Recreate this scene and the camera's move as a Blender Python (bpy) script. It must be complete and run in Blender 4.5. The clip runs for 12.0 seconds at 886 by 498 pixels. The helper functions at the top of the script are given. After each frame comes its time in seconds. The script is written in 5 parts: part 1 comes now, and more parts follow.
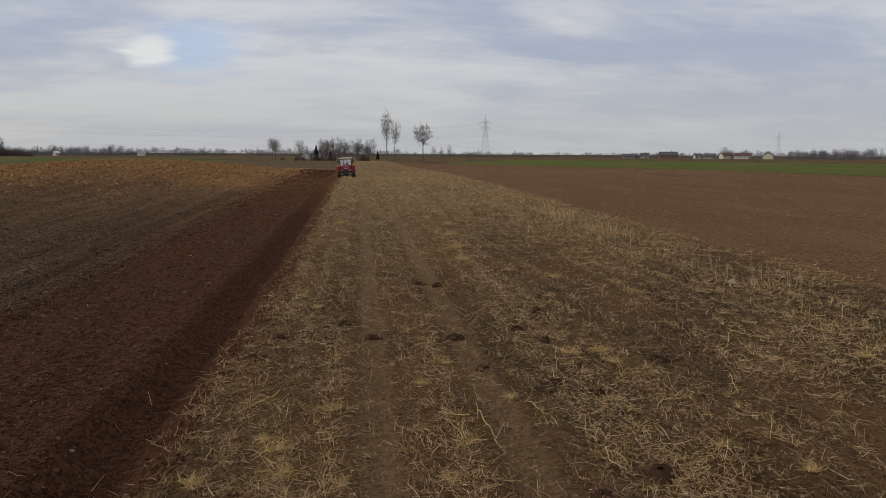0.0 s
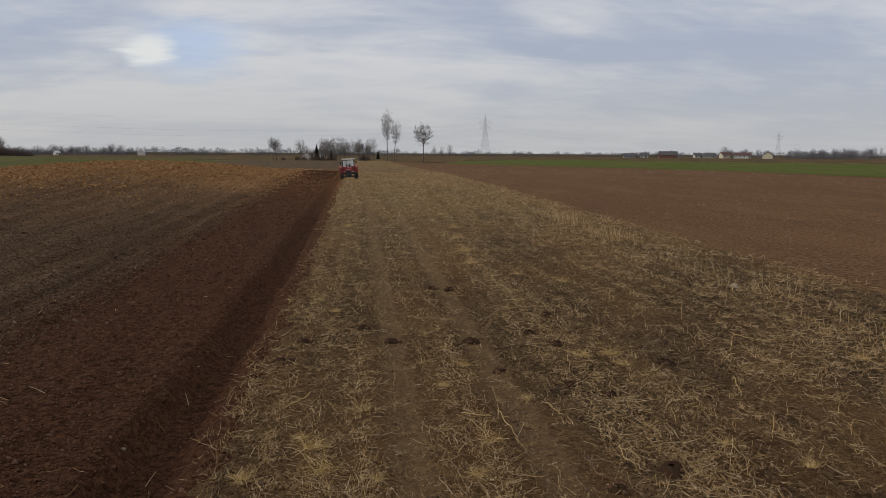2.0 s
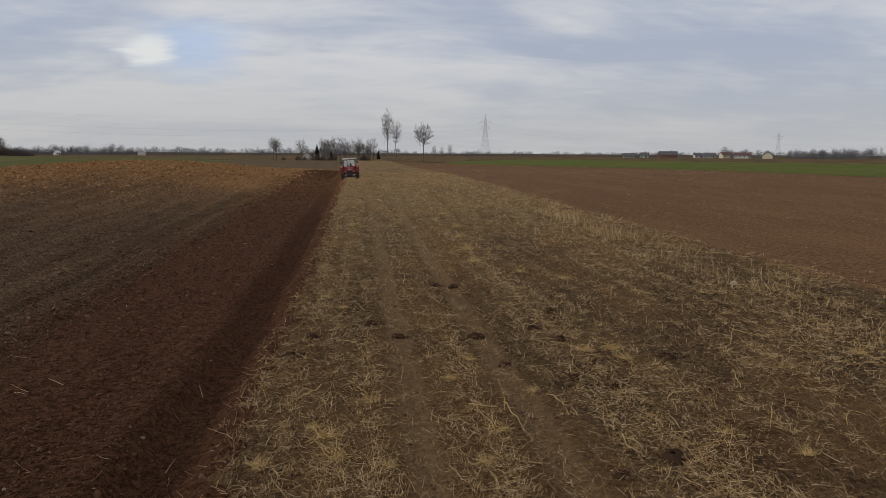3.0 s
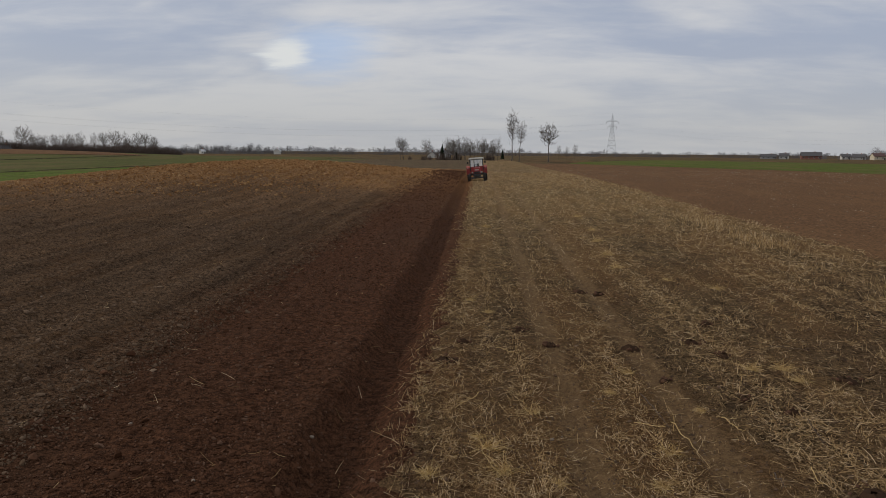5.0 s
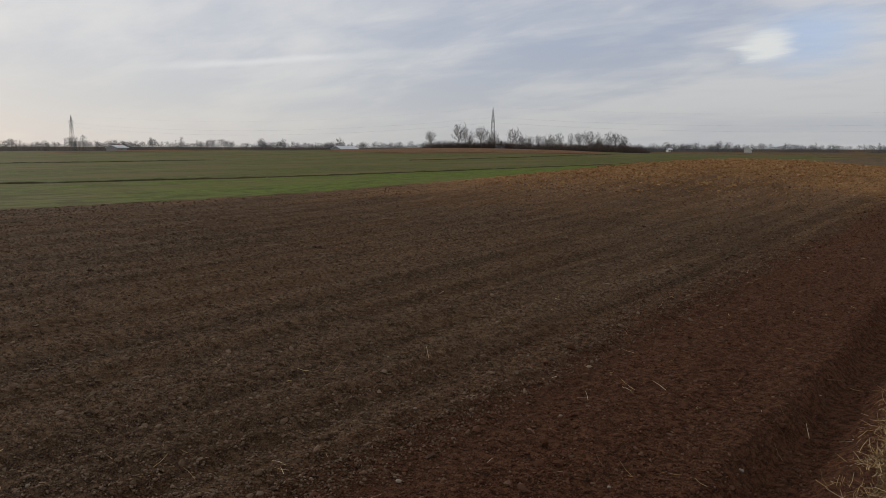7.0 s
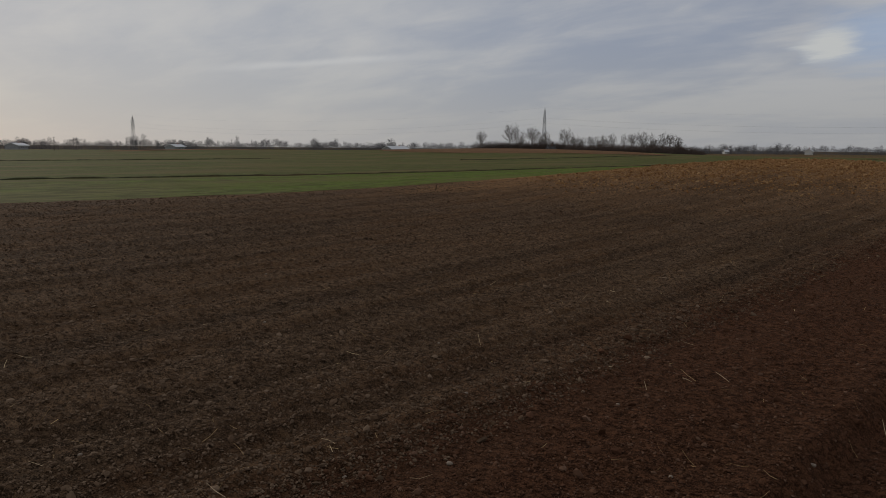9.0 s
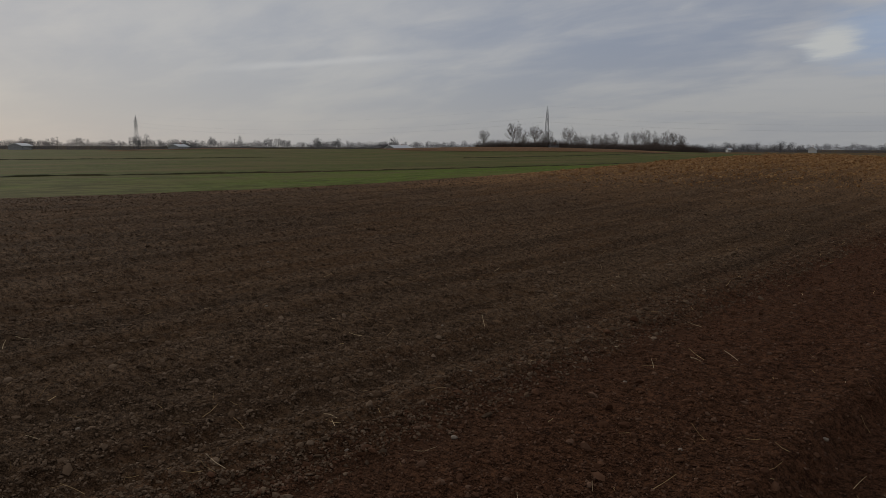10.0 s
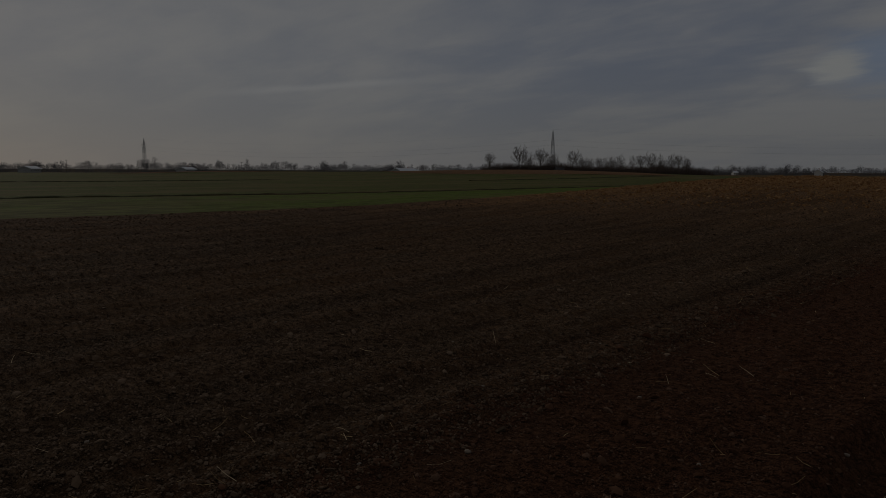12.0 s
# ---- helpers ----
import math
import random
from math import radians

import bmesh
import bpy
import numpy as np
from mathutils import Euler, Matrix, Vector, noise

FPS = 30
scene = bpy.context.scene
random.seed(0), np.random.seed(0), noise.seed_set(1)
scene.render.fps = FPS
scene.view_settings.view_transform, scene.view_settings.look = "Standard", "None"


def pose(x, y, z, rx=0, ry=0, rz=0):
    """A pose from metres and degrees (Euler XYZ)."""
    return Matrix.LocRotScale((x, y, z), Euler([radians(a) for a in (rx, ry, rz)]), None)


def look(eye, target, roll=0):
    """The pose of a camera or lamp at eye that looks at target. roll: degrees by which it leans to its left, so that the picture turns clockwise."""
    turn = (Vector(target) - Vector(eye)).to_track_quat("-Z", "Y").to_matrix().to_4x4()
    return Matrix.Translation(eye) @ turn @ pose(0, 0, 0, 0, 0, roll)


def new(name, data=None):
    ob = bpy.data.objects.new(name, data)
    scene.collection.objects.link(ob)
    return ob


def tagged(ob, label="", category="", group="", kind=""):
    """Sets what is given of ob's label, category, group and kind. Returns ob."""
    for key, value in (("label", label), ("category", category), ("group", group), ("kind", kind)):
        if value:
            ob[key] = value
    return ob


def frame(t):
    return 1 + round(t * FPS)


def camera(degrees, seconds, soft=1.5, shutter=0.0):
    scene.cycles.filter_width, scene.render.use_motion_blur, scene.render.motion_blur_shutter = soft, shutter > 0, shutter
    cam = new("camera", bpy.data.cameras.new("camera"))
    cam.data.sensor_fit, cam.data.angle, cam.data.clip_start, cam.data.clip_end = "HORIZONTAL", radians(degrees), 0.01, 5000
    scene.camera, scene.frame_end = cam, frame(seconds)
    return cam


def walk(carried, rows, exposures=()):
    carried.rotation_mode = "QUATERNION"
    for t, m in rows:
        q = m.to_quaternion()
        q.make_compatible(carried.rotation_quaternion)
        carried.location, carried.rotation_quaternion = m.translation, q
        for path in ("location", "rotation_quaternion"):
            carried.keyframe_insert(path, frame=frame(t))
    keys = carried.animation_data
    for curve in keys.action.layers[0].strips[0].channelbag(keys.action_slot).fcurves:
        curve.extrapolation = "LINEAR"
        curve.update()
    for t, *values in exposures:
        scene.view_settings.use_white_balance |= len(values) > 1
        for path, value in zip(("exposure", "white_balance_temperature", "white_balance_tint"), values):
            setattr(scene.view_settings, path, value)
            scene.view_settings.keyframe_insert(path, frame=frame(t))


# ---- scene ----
cam = camera(62.0, 12.0, soft=0.62)
PATH = [
    (0, (-0.127, 0.558, 3.192), (0.098, 2.528, 2.936), 0.3),
    (0.5, (-0.227, 0.409, 3.279), (-0.003, 2.38, 3.024), 0.3),
    (1, (-0.333, 0.254, 3.371), (-0.108, 2.225, 3.113), 0.3),
    (1.5, (-0.411, 0.118, 3.419), (-0.186, 2.088, 3.161), 0.3),
    (2, (-0.497, 0.003, 3.424), (-0.271, 1.973, 3.166), 0.3),
    (2.5, (-0.592, -0.153, 3.419), (-0.366, 1.817, 3.161), 0.3),
    (4.5, (-0.742, -0.414, 3.371), (-0.519, 1.556, 3.113), 0.3),
    (5, (-1.213, -0.056, 3.494), (-1.313, 1.924, 3.233), 0.5),
    (5.5, (-1.245, -0.031, 3.505), (-1.636, 1.913, 3.241), 0.3),
    (6, (-1.097, 0.054, 3.511), (-1.788, 1.912, 3.242), 0.2),
    (6.5, (-1.091, 0.178, 3.581), (-2.072, 1.9, 3.309), 0.1),
    (7, (-1.089, 0.328, 3.564), (-2.304, 1.894, 3.291), 0.2),
    (7.5, (-1.11, 0.412, 3.569), (-2.407, 1.91, 3.296), 0.4),
    (9.3, (-1.293, 0.475, 3.179), (-2.612, 1.953, 2.907), 0.4),
    (9.5, (-1.306, 0.495, 3.122), (-2.627, 1.972, 2.848), 0.3),
    (10, (-1.347, 0.533, 2.944), (-2.67, 2.008, 2.671), 0.3),
    (10.5, (-1.388, 0.548, 2.866), (-2.713, 2.021, 2.593), 0.3),
    (11, (-1.399, 0.54, 2.83), (-2.733, 2.015, 2.617), 0.3),
    (11.5, (-1.422, 0.525, 2.82), (-2.758, 1.998, 2.608), 0.3),
    (12, (-1.436, 0.515, 2.819), (-2.776, 1.985, 2.607), 0.3),
]
walk(cam, [(t, look(eye, target, roll)) for t, eye, target, roll in PATH],
     exposures=((0, -0.04), (4.5, -0.06), (5.0, -0.11), (6.5, -0.08), (7.7, -0.14), (9.3, -0.66), (10.6, -0.72), (11.0, -0.98), (11.5, -1.62), (12.0, -2.5)))

# ---- sky, sun and world ----
SUN_EL, SUN_AZ = 19.0, 80.0          # degrees above the horizon, degrees to the left of +y


def bearing(az, el=0.0):
    a, e = radians(az), radians(el)
    return Vector((-math.sin(a) * math.cos(e), math.cos(a) * math.cos(e), math.sin(e)))


def build_world():
    w = bpy.data.worlds.new("overcast_sky")
    w.use_nodes = True
    nt = w.node_tree
    nt.nodes.clear()
    N, L = nt.nodes.new, nt.links.new

    def math_node(op, a, b=None, clamp=False):
        n = N("ShaderNodeMath")
        n.operation, n.use_clamp = op, clamp
        for i, v in enumerate((a, b)):
            if v is None:
                continue
            if isinstance(v, (int, float)):
                n.inputs[i].default_value = v
            else:
                L(v, n.inputs[i])
        return n.outputs[0]

    def mix(f, a, b):
        n = N("ShaderNodeMix")
        n.data_type = "RGBA"
        for i, v in ((0, f), (6, a), (7, b)):
            if isinstance(v, (int, float)):
                n.inputs[i].default_value = v
            elif isinstance(v, tuple):
                n.inputs[i].default_value = (*v, 1)
            else:
                L(v, n.inputs[i])
        return n.outputs[2]

    def remap(v, lo, hi):
        n = N("ShaderNodeMapRange")
        n.interpolation_type = "SMOOTHSTEP"
        L(v, n.inputs[0])
        n.inputs[1].default_value, n.inputs[2].default_value = lo, hi
        return n.outputs[0]

    co = N("ShaderNodeTexCoord").outputs["Generated"]
    sep = N("ShaderNodeSeparateXYZ")
    L(co, sep.inputs[0])
    zz = math_node("MAXIMUM", sep.outputs[2], 0.0)
    den = math_node("ADD", zz, 0.17)
    comb = N("ShaderNodeCombineXYZ")
    L(math_node("DIVIDE", sep.outputs[0], den), comb.inputs[0])
    L(math_node("DIVIDE", sep.outputs[1], den), comb.inputs[1])

    def cloud_noise(scale, sx, sy, rot, detail, rough, seed):
        m = N("ShaderNodeMapping")
        L(comb.outputs[0], m.inputs[0])
        m.inputs[1].default_value = (seed, seed * 0.7, seed * 1.3)
        m.inputs[2].default_value = (0, 0, radians(rot))
        m.inputs[3].default_value = (sx, sy, 1)
        n = N("ShaderNodeTexNoise")
        L(m.outputs[0], n.inputs["Vector"])
        n.inputs["Scale"].default_value = scale
        n.inputs["Detail"].default_value = detail
        n.inputs["Roughness"].default_value = rough
        n.inputs["Distortion"].default_value = 0.5
        return n.outputs[0]

    sky = N("ShaderNodeTexSky")
    sky.sky_type, sky.sun_disc = "NISHITA", False
    sky.sun_elevation, sky.sun_rotation = radians(SUN_EL), radians(-SUN_AZ)
    clear = N("ShaderNodeVectorMath")
    clear.operation = "SCALE"
    L(sky.outputs[0], clear.inputs[0])
    clear.inputs[3].default_value = 0.10
    broad = cloud_noise(0.85, 0.7, 1.0, 25, 4, 0.5, 3.1)
    fine = cloud_noise(2.6, 0.6, 1.0, 35, 6, 0.55, 7.7)
    wisps = cloud_noise(6.0, 0.45, 1.0, 30, 6, 0.6, 11.3)
    veil = math_node("ADD", math_node("MULTIPLY", broad, 0.55), math_node("ADD", math_node("MULTIPLY", fine, 0.30), math_node("MULTIPLY", wisps, 0.15)))
    grey = mix(remap(veil, 0.39, 0.61), CLOUD_DARK, CLOUD_LIGHT)
    # the deck pales towards the horizon
    low = remap(sep.outputs[2], 0.16, 0.0)
    deck = mix(math_node("MULTIPLY", low, 0.75), grey, CLOUD_LOW)
    # brighter towards the veiled sun
    dot = N("ShaderNodeVectorMath")
    dot.operation = "DOT_PRODUCT"
    L(co, dot.inputs[0])
    dot.inputs[1].default_value = bearing(SUN_AZ, SUN_EL)
    deck = mix(math_node("MULTIPLY", remap(dot.outputs["Value"], 0.6, 1.0), 0.45), deck, CLOUD_SUN)

    def spot(az, el, inner, outer):
        d = N("ShaderNodeVectorMath")
        d.operation = "DISTANCE"
        s = N("ShaderNodeVectorMath")
        s.operation = "MULTIPLY"
        L(co, s.inputs[0])
        s.inputs[1].default_value = (1, 1, 1.8)
        L(s.outputs[0], d.inputs[0])
        b = bearing(az, el)
        d.inputs[1].default_value = (b.x, b.y, b.z * 1.8)
        wob = math_node("ADD", d.outputs["Value"], math_node("ADD", math_node("MULTIPLY", math_node("SUBTRACT", fine, 0.5), 0.10), math_node("MULTIPLY", math_node("SUBTRACT", wisps, 0.5), 0.07)))
        return remap(wob, outer, inner)

    # one break in the deck with a bright rim
    deck = mix(math_node("MULTIPLY", spot(11.5, 7.6, 0.0, 0.10), 0.55), deck, (0.40, 0.56, 0.84))
    deck = mix(math_node("MULTIPLY", spot(14.8, 7.2, 0.0, 0.037), 0.95), deck, (0.78, 0.79, 0.78))
    # a thin vapour streak
    a, b = bearing(59.4, 5.47), bearing(43.3, 6.85)
    across, along, mid = a.cross(b).normalized(), (b - a).normalized(), (a + b) / 2

    def project(v):
        n = N("ShaderNodeVectorMath")
        n.operation = "DOT_PRODUCT"
        L(co, n.inputs[0])
        n.inputs[1].default_value = v
        return n.outputs["Value"]

    off = math_node("ABSOLUTE", math_node("ADD", project(across), math_node("MULTIPLY", math_node("SUBTRACT", fine, 0.5), 0.010)))
    far = math_node("ABSOLUTE", math_node("SUBTRACT", project(along), mid.dot(along)))
    streak = math_node("MULTIPLY", remap(off, 0.007, 0.0), remap(far, 0.17, 0.05))
    deck = mix(math_node("MULTIPLY", streak, 0.4), deck, (0.86, 0.86, 0.86))
    both = mix(0.94, clear.outputs[0], deck)
    bg = N("ShaderNodeBackground")
    L(both, bg.inputs[0])
    bg.inputs[1].default_value = SKY_GAIN
    out = N("ShaderNodeOutputWorld")
    L(bg.outputs[0], out.inputs[0])
    scene.world = w


CLOUD_DARK, CLOUD_LIGHT = (0.40, 0.45, 0.565), (0.66, 0.665, 0.69)
CLOUD_LOW, CLOUD_SUN = (0.500, 0.504, 0.512), (0.75, 0.75, 0.75)
SKY_GAIN = 1.0
build_world()
sun = new("sun", bpy.data.lights.new("sun", "SUN"))
sun.data.energy, sun.data.angle, sun.data.color = 1.35, radians(10), (1.0, 0.93, 0.84)
sun.matrix_world = look(bearing(SUN_AZ, SUN_EL) * 200, (0, 0, 0))

# ---- materials ----


class Mat:
    """A small builder for node materials in world coordinates."""

    def __init__(self, name, rough=0.9):
        self.m = bpy.data.materials.new(name)
        self.m.use_nodes = True
        self.nt = self.m.node_tree
        self.bsdf = self.nt.nodes["Principled BSDF"]
        self.bsdf.inputs["Roughness"].default_value = rough
        self.bsdf.inputs["Specular IOR Level"].default_value = 0.03
        self.co = self.nt.nodes.new("ShaderNodeTexCoord").outputs["Object"]

    def link(self, a, b):
        self.nt.links.new(a, b)

    def math(self, op, a, b, clamp=False):
        n = self.nt.nodes.new("ShaderNodeMath")
        n.operation, n.use_clamp = op, clamp
        for i, v in enumerate((a, b)):
            if isinstance(v, (int, float)):
                n.inputs[i].default_value = v
            else:
                self.link(v, n.inputs[i])
        return n.outputs[0]

    def noise(self, scale, detail=4, rough=0.55, stretch=(1, 1, 1), seed=0.0):
        mp = self.nt.nodes.new("ShaderNodeMapping")
        self.link(self.co, mp.inputs[0])
        mp.inputs[1].default_value = (seed, seed * 1.7, seed * 0.3)
        mp.inputs[3].default_value = stretch
        n = self.nt.nodes.new("ShaderNodeTexNoise")
        self.link(mp.outputs[0], n.inputs["Vector"])
        n.inputs["Scale"].default_value = scale
        n.inputs["Detail"].default_value = detail
        n.inputs["Roughness"].default_value = rough
        return n.outputs[0]

    def range(self, v, lo, hi, a=0.0, b=1.0):
        n = self.nt.nodes.new("ShaderNodeMapRange")
        n.interpolation_type = "SMOOTHSTEP"
        self.link(v, n.inputs[0])
        for i, x in ((1, lo), (2, hi), (3, a), (4, b)):
            n.inputs[i].default_value = x
        return n.outputs[0]

    def mix(self, f, a, b):
        n = self.nt.nodes.new("ShaderNodeMix")
        n.data_type = "RGBA"
        for i, v in ((0, f), (6, a), (7, b)):
            if isinstance(v, (int, float)):
                n.inputs[i].default_value = v
            elif isinstance(v, tuple):
                n.inputs[i].default_value = (*v, 1)
            else:
                self.link(v, n.inputs[i])
        return n.outputs[2]

    def axis(self, i):
        n = self.nt.nodes.new("ShaderNodeSeparateXYZ")
        self.link(self.co, n.inputs[0])
        return n.outputs[i]

    def island(self):
        return self.nt.nodes.new("ShaderNodeNewGeometry").outputs["Random Per Island"]

    def any_object(self):
        return self.nt.nodes.new("ShaderNodeObjectInfo").outputs["Random"]

    def colour(self, c):
        if isinstance(c, tuple):
            self.bsdf.inputs["Base Color"].default_value = (*c, 1)
        else:
            self.link(c, self.bsdf.inputs["Base Color"])
        return self

    def bump(self, height, dist, strength=1.0):
        n = self.nt.nodes.new("ShaderNodeBump")
        self.link(height, n.inputs["Height"])
        n.inputs["Distance"].default_value = dist
        n.inputs["Strength"].default_value = strength
        self.link(n.outputs[0], self.bsdf.inputs["Normal"])
        return self


def soil(name, dark, light, tint=None, tint_amount=0.5, grain=9.0, stretch=(1, 0.5, 1), bump=0.03, dry=None, fleck=0.5, tracks=(), chaff=0.0, damp=None, crisp=0.0):
    """Earth: crumbs in two sizes, pale flecks, broad damp patches and, where given, a dry crust on the hump."""
    s = Mat(name, 0.95)
    g = s.noise(grain, 6, 0.7)
    fine = s.noise(grain * 5.5, 5, 0.75, (1, 1, 1), 2.0)
    b = s.noise(0.35, 4, 0.6, stretch, 4.0)
    lot = s.math("ADD", s.math("MULTIPLY", g, 0.45), s.math("MULTIPLY", fine, 0.55))

    def crumbs(lo, hi):
        # crumb tones; the dark end is deepened to colour in shadow between clods
        return s.mix(s.range(lot, 0.42 + crisp, 0.585 - crisp), tuple(v * 0.46 for v in lo), tuple(v * 1.17 for v in hi))

    c = crumbs(dark, light)
    if crisp:
        blot = s.noise(3.4, 6, 0.68, (1, 0.7, 1), 21.0)
        c = s.mix(s.range(blot, 0.50, 0.43, 0, 0.8), c, crumbs(tuple(v * 0.5 for v in dark), tuple(v * 0.5 for v in light)))
    if tint:
        c = s.mix(s.math("MULTIPLY", s.range(b, 0.40, 0.64), tint_amount), c, s.mix(s.range(lot, 0.38, 0.62), tuple(v * 0.6 for v in tint), tuple(v * 1.25 for v in tint)))
    if damp:
        row = s.noise(1.5, 4, 0.6, (1, 0.045, 1), 8.0)
        c = s.mix(s.range(row, 0.50, 0.58, 0, 0.6), c, crumbs(tuple(v * 1.35 for v in dark), tuple(v * 1.35 for v in light)))
        c = s.mix(s.range(row, 0.49, 0.41, 0, 0.6), c, crumbs(tuple(v * 0.7 for v in dark), tuple(v * 0.7 for v in light)))
        w = s.math("ADD", s.axis(0), s.math("MULTIPLY", s.math("SUBTRACT", s.noise(0.5, 5, 0.65, (1, 0.3, 1), 5.0), 0.5), 5.0))
        c = s.mix(s.range(w, -8.6, -5.9, 0, 0.95), c, crumbs(*damp))
    if dry:
        d = s.math("ADD", s.axis(1), s.math("MULTIPLY", s.math("SUBTRACT", s.noise(0.11, 6, 0.65, (1, 0.5, 1), 9.0), 0.5), 70.0))
        d = s.math("ADD", d, s.math("MULTIPLY", s.axis(0), -0.25))
        c = s.mix(s.math("MULTIPLY", s.range(d, 30, 90), 0.9), c, crumbs(dry[0], dry[1]))
    if chaff:
        c = s.mix(s.math("MULTIPLY", s.range(s.noise(48, 4, 0.7, (1, 1.6, 1), 6.0), 0.50, 0.60), s.math("MULTIPLY", s.math("MAXIMUM", s.range(s.noise(1.5, 5, 0.65, (1, 0.35, 1), 3.0), 0.38, 0.66, 0, 0.7), s.range(s.math("ADD", s.axis(1), 0.0), 18, 55, 0, 1.0)), chaff)), c, (0.46, 0.31, 0.135))
    if chaff:
        mat_ = s.math("MULTIPLY", s.range(s.noise(5.0, 6, 0.72, (1, 0.6, 1), 12.0), 0.45, 0.56), s.range(s.axis(1), 14, 48, 0, 0.5))
        mat_ = s.math("MULTIPLY", mat_, s.range(s.noise(1.1, 3, 0.5, (1, 0.06, 1), 15.0), 0.38, 0.58, 0.3, 1.0))
        c = s.mix(mat_, c, s.mix(s.range(fine, 0.4, 0.6), (0.31, 0.20, 0.085), (0.55, 0.39, 0.19)))
    for cx in tracks:
        w = s.math("ADD", s.math("SUBTRACT", s.axis(0), cx), s.math("MULTIPLY", s.math("SUBTRACT", s.noise(0.8, 3, 0.5), 0.5), 0.25))
        c = s.mix(s.range(s.math("ABSOLUTE", w, 0.0), 0.30, 0.14, 0, 0.5), c, s.mix(s.range(lot, 0.40, 0.60), light, tuple(q * 1.6 for q in light)))
    v = s.nt.nodes.new("ShaderNodeTexVoronoi")
    s.link(s.co, v.inputs["Vector"])
    v.inputs["Scale"].default_value = grain * 2.6
    v.inputs["Randomness"].default_value = 1.0
    c = s.mix(s.math("MULTIPLY", s.range(v.outputs["Distance"], 0.22, 0.08), fleck), c, tuple(min(q * 2.0, 0.5) for q in light))
    s.colour(c)
    s.bump(s.math("ADD", g, s.math("MULTIPLY", fine, 0.55)), bump, 1.0)
    return s.m


def plain(name, c, rough=0.6, metal=0.0, wear=0.25, scale=8.0):
    s = Mat(name, rough)
    n = s.noise(scale, 5, 0.6)
    s.colour(s.mix(s.range(n, 0.35, 0.75, 0, wear), c, tuple(v * 0.55 + 0.02 for v in c)))
    s.bsdf.inputs["Metallic"].default_value = metal
    s.bsdf.inputs["Specular IOR Level"].default_value = 0.5
    s.link(s.range(n, 0.3, 0.8, max(rough - 0.1, 0.02), min(rough + 0.15, 1)), s.bsdf.inputs["Roughness"])
    return s.m


def varied(name, cols, rough=0.9, by_object=False):
    """Pieces whose colour runs through cols from one to the next."""
    s = Mat(name, rough)
    r = s.nt.nodes.new("ShaderNodeValToRGB")
    r.color_ramp.elements[0].color = (*cols[0], 1)
    r.color_ramp.elements[-1].color = (*cols[-1], 1)
    for i, c in enumerate(cols[1:-1], 1):
        e = r.color_ramp.elements.new(i / (len(cols) - 1))
        e.color = (*c, 1)
    s.link(s.any_object() if by_object else s.island(), r.inputs[0])
    n = s.noise(14, 4, 0.6)
    s.colour(s.mix(s.range(n, 0.4, 0.8, 0, 0.4), r.outputs[0], tuple(v * 0.6 for v in cols[0])))
    s.bump(n, 0.01, 0.5)
    return s.m


